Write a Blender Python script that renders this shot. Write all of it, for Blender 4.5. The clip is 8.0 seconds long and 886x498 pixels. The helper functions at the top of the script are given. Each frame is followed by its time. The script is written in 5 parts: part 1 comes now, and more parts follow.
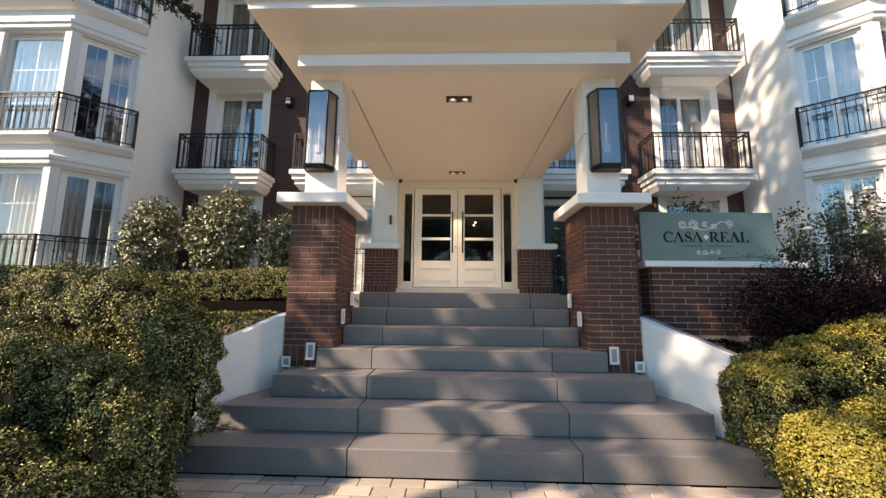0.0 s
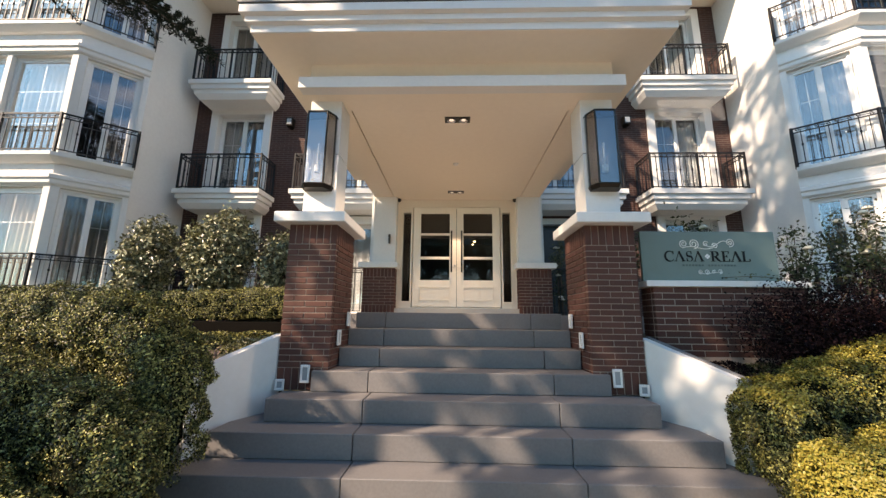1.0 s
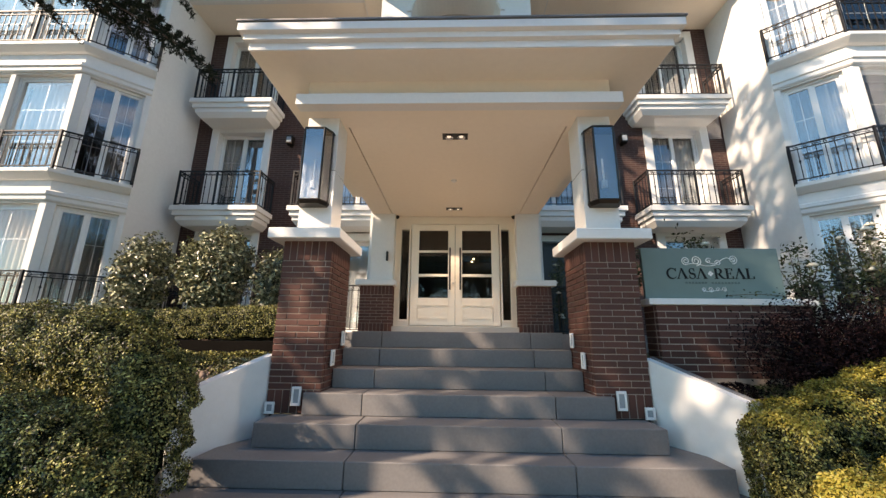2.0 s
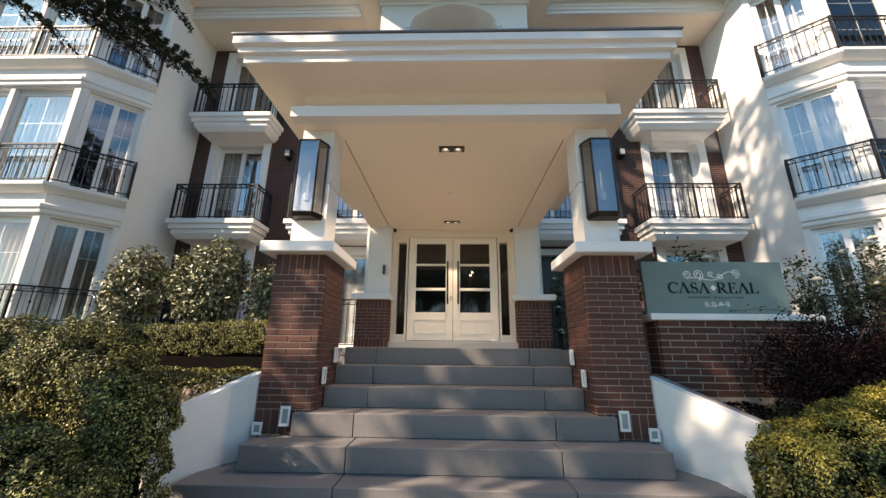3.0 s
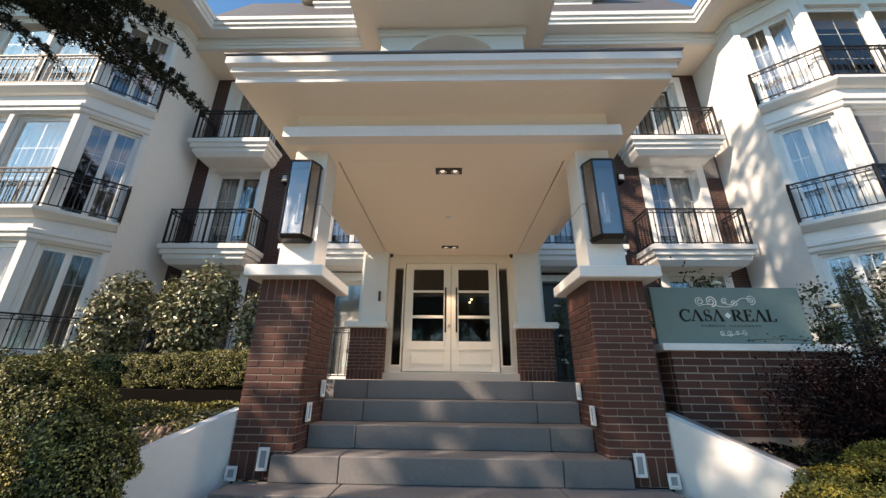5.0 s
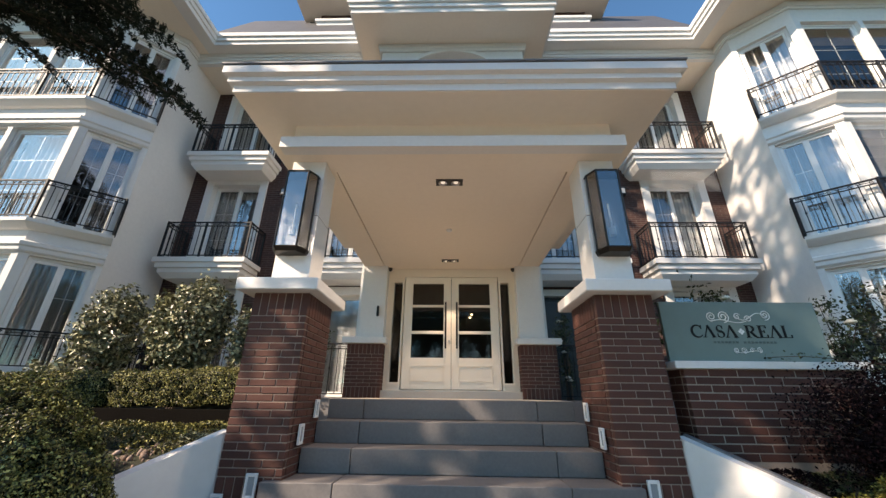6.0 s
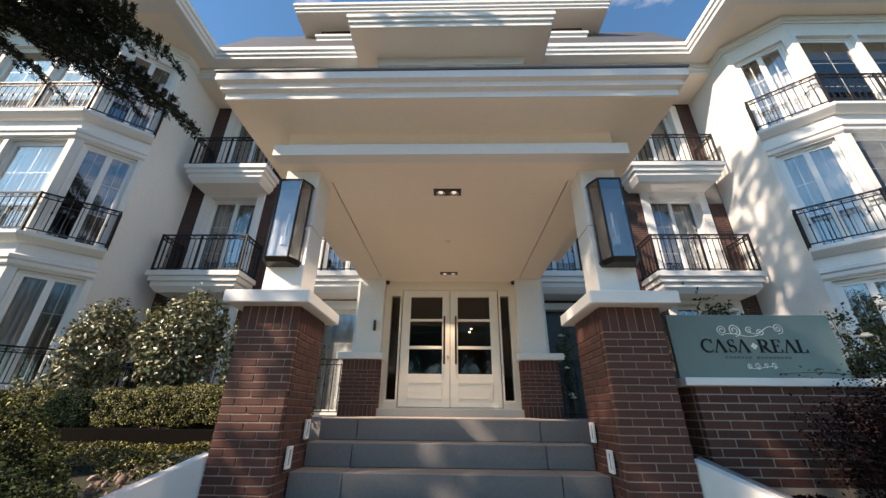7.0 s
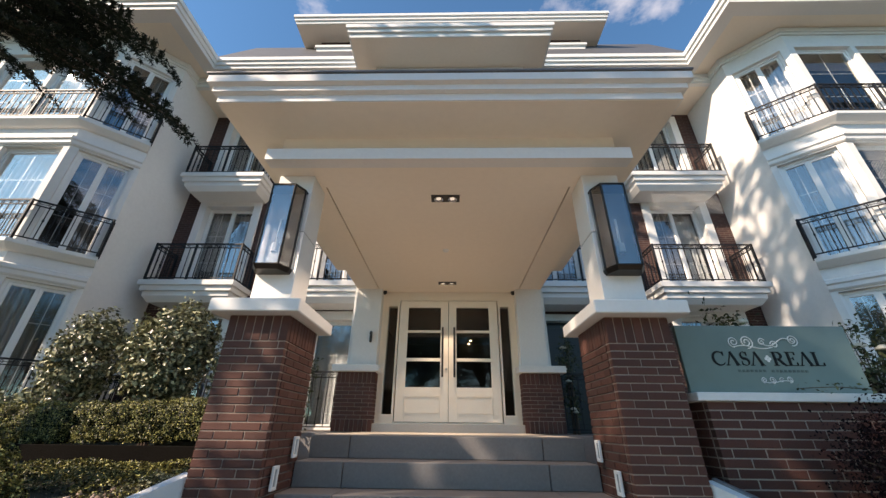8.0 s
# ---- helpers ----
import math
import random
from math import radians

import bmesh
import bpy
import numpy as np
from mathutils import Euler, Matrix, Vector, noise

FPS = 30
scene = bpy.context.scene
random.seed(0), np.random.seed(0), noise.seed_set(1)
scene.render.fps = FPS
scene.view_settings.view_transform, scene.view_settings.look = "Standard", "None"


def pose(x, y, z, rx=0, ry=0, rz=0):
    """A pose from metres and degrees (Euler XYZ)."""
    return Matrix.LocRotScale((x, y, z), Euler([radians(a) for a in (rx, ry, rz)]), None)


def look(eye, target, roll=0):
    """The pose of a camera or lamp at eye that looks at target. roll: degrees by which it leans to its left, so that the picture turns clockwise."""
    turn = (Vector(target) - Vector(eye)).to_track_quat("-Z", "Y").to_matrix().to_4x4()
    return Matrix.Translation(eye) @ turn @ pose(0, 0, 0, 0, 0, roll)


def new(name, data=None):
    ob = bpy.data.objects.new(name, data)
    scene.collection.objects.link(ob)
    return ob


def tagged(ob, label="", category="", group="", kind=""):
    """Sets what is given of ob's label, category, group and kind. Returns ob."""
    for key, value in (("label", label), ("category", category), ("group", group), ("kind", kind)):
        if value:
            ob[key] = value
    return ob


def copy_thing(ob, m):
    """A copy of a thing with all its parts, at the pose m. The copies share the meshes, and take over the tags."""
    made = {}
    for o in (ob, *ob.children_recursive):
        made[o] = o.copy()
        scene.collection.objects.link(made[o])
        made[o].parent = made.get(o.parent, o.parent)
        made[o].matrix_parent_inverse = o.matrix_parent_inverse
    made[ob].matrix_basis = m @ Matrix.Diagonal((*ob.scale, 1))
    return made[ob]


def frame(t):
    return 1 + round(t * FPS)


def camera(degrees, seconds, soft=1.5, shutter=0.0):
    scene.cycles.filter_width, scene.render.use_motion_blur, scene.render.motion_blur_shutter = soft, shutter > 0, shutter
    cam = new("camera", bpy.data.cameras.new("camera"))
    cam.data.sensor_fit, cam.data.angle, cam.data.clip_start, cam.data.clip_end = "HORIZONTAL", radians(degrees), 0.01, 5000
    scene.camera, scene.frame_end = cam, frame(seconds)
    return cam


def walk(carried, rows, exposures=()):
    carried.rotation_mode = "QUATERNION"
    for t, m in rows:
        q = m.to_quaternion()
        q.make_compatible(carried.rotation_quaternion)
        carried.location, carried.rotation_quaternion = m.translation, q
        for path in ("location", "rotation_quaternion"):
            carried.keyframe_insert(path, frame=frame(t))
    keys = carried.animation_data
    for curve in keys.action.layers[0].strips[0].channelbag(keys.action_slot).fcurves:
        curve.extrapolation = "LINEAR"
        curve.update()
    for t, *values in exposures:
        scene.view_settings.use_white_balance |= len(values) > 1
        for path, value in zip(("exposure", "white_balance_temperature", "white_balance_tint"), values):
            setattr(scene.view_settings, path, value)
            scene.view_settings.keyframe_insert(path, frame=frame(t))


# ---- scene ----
cam = camera(100.9, 8.0, soft=1.4)
PATH = [
    (0, (-0.067, -0.898, 1.211), (-0.127, 1.083, 1.479), 0.6),
    (0.5, (-0.063, -0.872, 1.214), (-0.122, 1.101, 1.535), 0.6),
    (1, (-0.06, -0.854, 1.22), (-0.117, 1.11, 1.591), 0.6),
    (1.5, (-0.053, -0.821, 1.225), (-0.109, 1.133, 1.645), 0.6),
    (3, (-0.005, -0.698, 1.252), (-0.058, 1.229, 1.787), 0.6),
    (3.5, (0.01, -0.668, 1.263), (-0.043, 1.249, 1.829), 0.6),
    (4, (0.019, -0.622, 1.266), (-0.034, 1.285, 1.866), 0.6),
    (4.5, (0.025, -0.563, 1.273), (-0.027, 1.332, 1.91), 0.6),
    (6, (0.011, -0.382, 1.306), (-0.038, 1.471, 2.057), 0.7),
    (6.5, (0.012, -0.32, 1.315), (-0.036, 1.518, 2.101), 0.6),
    (7, (0.024, -0.253, 1.328), (-0.022, 1.57, 2.15), 0.6),
    (7.5, (0.034, -0.188, 1.346), (-0.011, 1.619, 2.202), 0.6),
    (8, (0.038, -0.118, 1.349), (-0.005, 1.678, 2.227), 0.7),
]
walk(cam, [(t, look(eye, target, roll)) for t, eye, target, roll in PATH], exposures=[(0.0, 0.95, 8200, 22), (3.5, 0.85, 8000, 20), (8.0, 0.66, 7600, 20)])

# ---- world, sun, exposure ----
SUN = Vector((1.0, 0.64, -0.82)).normalized()
world = bpy.data.worlds.new("sky_world")
scene.world = world
world.use_nodes = True
wn, wl = world.node_tree.nodes, world.node_tree.links
wn.clear()
w_out = wn.new("ShaderNodeOutputWorld")
w_bg = wn.new("ShaderNodeBackground")
w_sky = wn.new("ShaderNodeTexSky")
w_sky.sky_type = "NISHITA"
w_sky.sun_disc = False
w_sky.sun_elevation = math.asin(-SUN.z)
w_sky.sun_rotation = math.atan2(-SUN.x, -SUN.y)
w_sky.air_density, w_sky.dust_density, w_sky.ozone_density = 1.0, 0.3, 1.2
w_co = wn.new("ShaderNodeTexCoord")
w_map = wn.new("ShaderNodeMapping")
w_map.inputs["Scale"].default_value = (1.6, 1.6, 3.2)
w_noise = wn.new("ShaderNodeTexNoise")
w_noise.inputs["Scale"].default_value = 2.3
w_noise.inputs["Detail"].default_value = 7.0
w_noise.inputs["Roughness"].default_value = 0.58
w_ramp = wn.new("ShaderNodeValToRGB")
w_ramp.color_ramp.elements[0].position = 0.53
w_ramp.color_ramp.elements[1].position = 0.78
w_mix = wn.new("ShaderNodeMixRGB")
w_mix.inputs["Color2"].default_value = (6.4, 6.5, 6.8, 1)
wl.new(w_co.outputs["Generated"], w_map.inputs["Vector"])
wl.new(w_map.outputs["Vector"], w_noise.inputs["Vector"])
wl.new(w_noise.outputs["Fac"], w_ramp.inputs["Fac"])
wl.new(w_ramp.outputs["Color"], w_mix.inputs["Fac"])
w_tone = wn.new("ShaderNodeMixRGB")
w_tone.blend_type = "MULTIPLY"
w_tone.inputs["Fac"].default_value = 1.0
w_tone.inputs["Color2"].default_value = (0.56, 1.06, 1.30, 1)
wl.new(w_sky.outputs["Color"], w_tone.inputs["Color1"])
wl.new(w_tone.outputs["Color"], w_mix.inputs["Color1"])
wl.new(w_mix.outputs["Color"], w_bg.inputs["Color"])
wl.new(w_bg.outputs["Background"], w_out.inputs["Surface"])
w_bg.inputs["Strength"].default_value = 0.125

sun = new("sun", bpy.data.lights.new("sun", "SUN"))
sun.data.energy, sun.data.angle, sun.data.color = 5.0, radians(0.45), (1.0, 0.91, 0.77)
sun.matrix_world = look((0, 0, 0), SUN) @ Matrix.Identity(4)


# the two twin downlights of the porch ceiling
for y in (3.13, 5.66):
    for x in (-0.092, 0.052):
        lamp = new("porch_spot", bpy.data.lights.new("porch_spot", "SPOT"))
        lamp.data.energy, lamp.data.color, lamp.data.spot_size, lamp.data.shadow_soft_size = 30.0, (1.0, 0.84, 0.66), radians(110 if y < 4 else 64), 0.03
        lamp.matrix_world = look((x, y, 3.505), (x, y, 1.3))


# ---- materials ----
def material(name, col, rough=0.6, metal=0.0, var=0.12, scale=6.0, bump=0.0, bump_scale=60.0, per_object=0.0, per_island=0.0, spec=0.5, tint=None):
    """A painted, mineral or metal surface: large stains, fine grain, relief, and shade from piece to piece."""
    m = bpy.data.materials.new(name)
    m.use_nodes = True
    n, l = m.node_tree.nodes, m.node_tree.links
    p = n["Principled BSDF"]
    p.inputs["Roughness"].default_value = rough
    p.inputs["Metallic"].default_value = metal
    p.inputs["Specular IOR Level"].default_value = spec
    co = n.new("ShaderNodeTexCoord")
    big, fine = n.new("ShaderNodeTexNoise"), n.new("ShaderNodeTexNoise")
    big.inputs["Scale"].default_value, big.inputs["Detail"].default_value = scale * 0.2, 5
    fine.inputs["Scale"].default_value, fine.inputs["Detail"].default_value = scale * 6, 4
    geo = n.new("ShaderNodeNewGeometry")
    l.new(geo.outputs["Position"], big.inputs["Vector"])
    l.new(geo.outputs["Position"], fine.inputs["Vector"])
    add = n.new("ShaderNodeMath")
    add.operation = "ADD"
    l.new(big.outputs["Fac"], add.inputs[0])
    l.new(fine.outputs["Fac"], add.inputs[1])
    rng = n.new("ShaderNodeMapRange")
    rng.inputs["From Min"].default_value, rng.inputs["From Max"].default_value = 0.6, 1.4
    rng.inputs["To Min"].default_value, rng.inputs["To Max"].default_value = 1 - var, 1 + var
    l.new(add.outputs[0], rng.inputs["Value"])
    val = rng.outputs["Result"]
    for amount, source in ((per_object, "object"), (per_island, "island")):
        if amount:
            if source == "object":
                ob_info = n.new("ShaderNodeObjectInfo")
                rnd = ob_info.outputs["Random"]
            else:
                rnd = geo.outputs["Random Per Island"]
            r2 = n.new("ShaderNodeMapRange")
            r2.inputs["To Min"].default_value, r2.inputs["To Max"].default_value = 1 - amount, 1 + amount
            l.new(rnd, r2.inputs["Value"])
            mul = n.new("ShaderNodeMath")
            mul.operation = "MULTIPLY"
            l.new(val, mul.inputs[0])
            l.new(r2.outputs["Result"], mul.inputs[1])
            val = mul.outputs[0]
    base = n.new("ShaderNodeMixRGB")
    base.inputs["Color1"].default_value = (*col, 1)
    base.inputs["Color2"].default_value = (*(tint or col), 1)
    if tint:
        if per_island:
            few = n.new("ShaderNodeMath")
            few.operation = "POWER"
            few.inputs[1].default_value = 2.2
            l.new(geo.outputs["Random Per Island"], few.inputs[0])
            l.new(few.outputs[0], base.inputs["Fac"])
        else:
            l.new(big.outputs["Fac"], base.inputs["Fac"])
    else:
        base.inputs["Fac"].default_value = 0
    vm = n.new("ShaderNodeVectorMath")
    vm.operation = "SCALE"
    l.new(base.outputs["Color"], vm.inputs[0])
    l.new(val, vm.inputs["Scale"])
    l.new(vm.outputs["Vector"], p.inputs["Base Color"])
    if bump:
        bn, bp = n.new("ShaderNodeTexNoise"), n.new("ShaderNodeBump")
        bn.inputs["Scale"].default_value, bn.inputs["Detail"].default_value = bump_scale, 5
        l.new(geo.outputs["Position"], bn.inputs["Vector"])
        bp.inputs["Strength"].default_value, bp.inputs["Distance"].default_value = bump, 0.01
        l.new(bn.outputs["Fac"], bp.inputs["Height"])
        l.new(bp.outputs["Normal"], p.inputs["Normal"])
    return m


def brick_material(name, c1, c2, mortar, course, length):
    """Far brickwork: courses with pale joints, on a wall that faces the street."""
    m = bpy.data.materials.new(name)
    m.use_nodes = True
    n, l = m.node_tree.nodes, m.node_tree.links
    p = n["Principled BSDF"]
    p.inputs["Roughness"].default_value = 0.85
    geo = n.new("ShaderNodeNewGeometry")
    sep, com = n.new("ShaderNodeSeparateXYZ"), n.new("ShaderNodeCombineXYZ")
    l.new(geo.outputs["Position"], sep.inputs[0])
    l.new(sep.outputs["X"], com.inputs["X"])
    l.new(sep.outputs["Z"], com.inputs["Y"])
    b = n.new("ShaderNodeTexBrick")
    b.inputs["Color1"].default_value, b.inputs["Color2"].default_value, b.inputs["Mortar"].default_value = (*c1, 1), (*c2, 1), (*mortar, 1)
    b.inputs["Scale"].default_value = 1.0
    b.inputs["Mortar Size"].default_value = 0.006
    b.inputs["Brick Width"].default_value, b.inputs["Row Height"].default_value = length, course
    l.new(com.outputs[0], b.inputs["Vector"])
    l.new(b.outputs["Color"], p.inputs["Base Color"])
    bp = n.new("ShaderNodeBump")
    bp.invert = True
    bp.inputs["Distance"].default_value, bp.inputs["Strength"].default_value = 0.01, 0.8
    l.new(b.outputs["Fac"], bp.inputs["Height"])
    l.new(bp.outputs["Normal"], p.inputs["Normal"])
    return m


def glass_material(name, tint, gloss_rough=0.0, coat=1.0):
    m = bpy.data.materials.new(name)
    m.use_nodes = True
    p = m.node_tree.nodes["Principled BSDF"]
    p.inputs["Base Color"].default_value = (*tint, 1)
    p.inputs["Transmission Weight"].default_value = 1.0
    p.inputs["Roughness"].default_value = gloss_rough
    p.inputs["IOR"].default_value = 1.5
    p.inputs["Coat Weight"].default_value = coat
    p.inputs["Coat IOR"].default_value = 1.85
    p.inputs["Coat Roughness"].default_value = 0.01
    return m


def lamp_material(name, col, strength):
    m = bpy.data.materials.new(name)
    m.use_nodes = True
    p = m.node_tree.nodes["Principled BSDF"]
    p.inputs["Emission Color"].default_value = (*col, 1)
    p.inputs["Emission Strength"].default_value = strength
    return m


def leaf_material(name, col, tint, rough=0.42, spec=0.5):
    m = material(name, col, rough, var=0.25, scale=4, per_island=0.45, tint=tint, spec=spec)
    p = m.node_tree.nodes["Principled BSDF"]
    p.inputs["Subsurface Weight"].default_value = 0.0
    return m


RENDER_WHITE = material("white_render", (0.74, 0.725, 0.70), 0.75, var=0.05, scale=2.5, bump=0.12, bump_scale=90)
TRIM_WHITE = material("white_trim_paint", (0.74, 0.73, 0.71), 0.55, var=0.04, scale=5, bump=0.05, bump_scale=140)
CREAM = material("cream_soffit_paint", (0.85, 0.76, 0.65), 0.7, var=0.03, scale=2.5, bump=0.05, bump_scale=110)
# beige taken darker, with the shadow inside the niche in its colour
NICHE_SHADE = material("beige_niche_shade", (0.46, 0.39, 0.31), 0.75, var=0.05, scale=3, bump=0.05)
JOINERY = material("white_joinery", (0.85, 0.78, 0.68), 0.35, var=0.03, scale=8)
BARS = material("grey_glazing_bar", (0.42, 0.42, 0.42), 0.4, var=0.02, scale=8)
PVC = material("white_window_frame", (0.80, 0.80, 0.79), 0.3, var=0.02, scale=8)
IRON = material("black_wrought_iron", (0.010, 0.010, 0.012), 0.5, metal=0.0, spec=0.3, var=0.2, scale=20, bump=0.1)
BRONZE = material("dark_bronze_metal", (0.035, 0.03, 0.026), 0.4, metal=0.8, var=0.2, scale=12)
BRICK = material("dark_red_brick", (0.108, 0.036, 0.024), 0.78, var=0.16, scale=22, bump=0.5, bump_scale=160, per_object=0.22, tint=(0.068, 0.025, 0.018))
MORTAR = material("pale_mortar", (0.30, 0.24, 0.20), 0.95, var=0.15, scale=20, bump=0.5, bump_scale=200)
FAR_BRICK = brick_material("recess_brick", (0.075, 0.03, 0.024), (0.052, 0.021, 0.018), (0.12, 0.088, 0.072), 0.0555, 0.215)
STONE = material("grey_stair_stone", (0.164, 0.155, 0.153), 0.62, var=0.16, scale=9, bump=0.25, bump_scale=220, per_object=0.06)
# dark brown stone, taken near black for the shade the hedges throw
EDGING = material("shaded_brown_edging", (0.008, 0.007, 0.006), 0.95, spec=0.02, var=0.3, scale=10, bump=0.4)
STONE_JOINT = material("dark_stone_joint", (0.04, 0.038, 0.036), 0.9, var=0.1)
LANDING_STONE = material("beige_landing_tile", (0.50, 0.43, 0.35), 0.55, var=0.1, scale=10, bump=0.1)
SILL_STONE = material("pale_threshold_stone", (0.45, 0.43, 0.40), 0.6, var=0.12, scale=12)
PAVER = material("grey_paver", (0.40, 0.345, 0.285), 0.85, var=0.2, scale=18, bump=0.5, bump_scale=150, per_object=0.2)
ASPHALT = material("grey_asphalt", (0.075, 0.072, 0.07), 0.9, var=0.2, scale=12, bump=0.5, bump_scale=180)
SOIL = material("dark_garden_soil", (0.013, 0.010, 0.007), 0.95, var=0.4, scale=9, bump=1.0, bump_scale=30, tint=(0.03, 0.036, 0.014))
PEBBLE = material("brown_pebble", (0.20, 0.135, 0.10), 0.75, var=0.2, scale=14, per_island=0.5, tint=(0.28, 0.22, 0.19))
SLATE = material("dark_grey_slate", (0.085, 0.085, 0.09), 0.6, var=0.2, scale=10, bump=0.4, bump_scale=40)
ROOF_EDGE = material("weathered_lead_edge", (0.20, 0.20, 0.205), 0.55, metal=0.4, var=0.3, scale=14)
DARK_DOOR = material("dark_green_blue_door", (0.018, 0.024, 0.028), 0.35, var=0.1)
# dimness of the unlit rooms, put into the colour of walls and floors
ROOM_SHADE = material("dim_room_shade", (0.05, 0.048, 0.045), 0.9, var=0.08)
CURTAIN = material("white_sheer_curtain", (0.40, 0.405, 0.41), 0.9, var=0.06, scale=9)
BLIND = material("beige_window_blind", (0.40, 0.35, 0.29), 0.9, var=0.05, scale=6)
GREY_CURTAIN = material("grey_drawn_curtain", (0.11, 0.115, 0.12), 0.95, var=0.08, scale=9)
BLACK = material("black_plastic", (0.01, 0.01, 0.011), 0.4, var=0.1)
CHROME = material("steel_lock", (0.5, 0.5, 0.5), 0.3, metal=1.0, var=0.05)
REFLECTOR = material("chrome_reflector", (0.75, 0.74, 0.72), 0.25, metal=0.9, var=0.03)
LIGHT_PLASTIC = material("white_light_housing", (0.75, 0.75, 0.74), 0.4, var=0.03)
# grey of the sky's reflection in the lantern panes, put on the plate behind
LANTERN_BACK = material("sky_grey_lantern_back", (0.24, 0.25, 0.26), 0.5, var=0.05)
GREY_LENS = material("grey_light_lens", (0.30, 0.33, 0.35), 0.25, var=0.05)
SIGN_FACE = material("grey_green_frosted_panel", (0.135, 0.19, 0.178), 0.28, var=0.06, scale=2, spec=0.6)
SIGN_BLACK = material("black_sign_letter", (0.004, 0.004, 0.005), 0.85, var=0.05)
SIGN_SILVER = material("silver_sign_ornament", (0.72, 0.74, 0.73), 0.4, metal=0.0, var=0.04)
SIGN_DIM = material("faint_sign_lettering", (0.085, 0.118, 0.112), 0.4, var=0.04)
GLASS = glass_material("window_glass", (0.86, 0.90, 0.92))
CLEAR_GLASS = glass_material("clear_ground_floor_glass", (0.92, 0.94, 0.95), 0.0, 0.15)
DOOR_GLASS = glass_material("entrance_door_glass", (0.55, 0.60, 0.60), 0.0, 0.0)
LANTERN_GLASS = glass_material("smoked_lantern_glass", (0.80, 0.82, 0.83))
BARK = material("brown_bark", (0.09, 0.062, 0.045), 0.95, var=0.3, scale=9, bump=1.0, bump_scale=35)
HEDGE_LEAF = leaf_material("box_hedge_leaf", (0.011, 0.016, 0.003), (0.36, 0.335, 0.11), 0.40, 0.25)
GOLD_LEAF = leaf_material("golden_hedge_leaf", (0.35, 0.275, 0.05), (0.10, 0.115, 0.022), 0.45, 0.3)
CAMELLIA_LEAF = leaf_material("glossy_shrub_leaf", (0.075, 0.082, 0.034), (0.46, 0.44, 0.27), 0.35, 0.5)
ROSE_LEAF = leaf_material("rose_leaf", (0.040, 0.055, 0.022), (0.10, 0.10, 0.045), 0.5, 0.2)
PURPLE_LEAF = leaf_material("purple_barberry_leaf", (0.008, 0.005, 0.006), (0.017, 0.008, 0.009), 0.8, 0.05)
RED_LEAF = leaf_material("reddish_barberry_leaf", (0.10, 0.035, 0.03), (0.34, 0.16, 0.13), 0.6, 0.2)
PINE_LEAF = leaf_material("dark_conifer_needle", (0.010, 0.015, 0.009), (0.020, 0.026, 0.014), 0.7, 0.15)
TREE_LEAF = leaf_material("street_tree_leaf", (0.05, 0.075, 0.02), (0.09, 0.105, 0.03), 0.5)
PETAL = material("white_rose_petal", (0.72, 0.68, 0.58), 0.6, var=0.1)
# near black: the shade deep between hedge leaves, put into the core's colour
HEDGE_CORE = material("hedge_inside_shade", (0.010, 0.012, 0.006), 0.95, var=0.3, scale=10, spec=0.05)
DOWN_GLOW = lamp_material("downlight_glow", (1.0, 0.88, 0.72), 0.4)
SPOT_GLOW = lamp_material("lobby_spot_glow", (1.0, 0.78, 0.45), 7.0)


# ---- building helpers ----
def mesh_of(bm, name, mat, smooth=False):
    me = bpy.data.meshes.new(name)
    bm.normal_update()
    bm.to_mesh(me)
    bm.free()
    if mat:
        me.materials.append(mat)
    if smooth:
        for f in me.polygons:
            f.use_smooth = True
    return me


def part(name, bm, mat, parent=None, label="", smooth=False):
    ob = new(name, mesh_of(bm, name, mat, smooth) if isinstance(bm, bmesh.types.BMesh) else bm)
    if parent:
        ob.parent = parent
    if label:
        ob["label"] = label
    return ob


def thing(name, label, category, m=None, group="", kind=""):
    ob = new(name)
    ob.empty_display_size = 0.1
    if m is not None:
        ob.matrix_world = m
    return tagged(ob, label, category, group, kind)


def structure(name, bm, mat, label, category="structure", smooth=False):
    return tagged(part(name, bm, mat, smooth=smooth), label, category, kind="structure")


def box(bm, x0, x1, y0, y1, z0, z1, m=None, bevel=0.0):
    geo = bmesh.ops.create_cube(bm, size=1.0, matrix=Matrix.LocRotScale(((x0 + x1) / 2, (y0 + y1) / 2, (z0 + z1) / 2), None, (abs(x1 - x0), abs(y1 - y0), abs(z1 - z0))))
    vs = geo["verts"]
    if bevel:
        es = list({e for v in vs for e in v.link_edges})
        out = bmesh.ops.bevel(bm, geom=es, offset=bevel, segments=1, affect="EDGES", profile=0.5)
        vs = list({v for f in out["faces"] for v in f.verts} | {v for v in vs if v.is_valid})
    if m is not None:
        bmesh.ops.transform(bm, matrix=m, verts=vs)
    return vs


def boxes(*dims, bevel=0.0):
    bm = bmesh.new()
    for d in dims:
        box(bm, *d, bevel=bevel)
    return bm


def tube(bm, a, b, r0, r1=None, sides=8):
    a, b = Vector(a), Vector(b)
    d = b - a
    m = Matrix.Translation((a + b) / 2) @ d.to_track_quat("Z", "Y").to_matrix().to_4x4()
    bmesh.ops.create_cone(bm, cap_ends=True, segments=sides, radius1=r0, radius2=r0 if r1 is None else r1, depth=d.length, matrix=m)


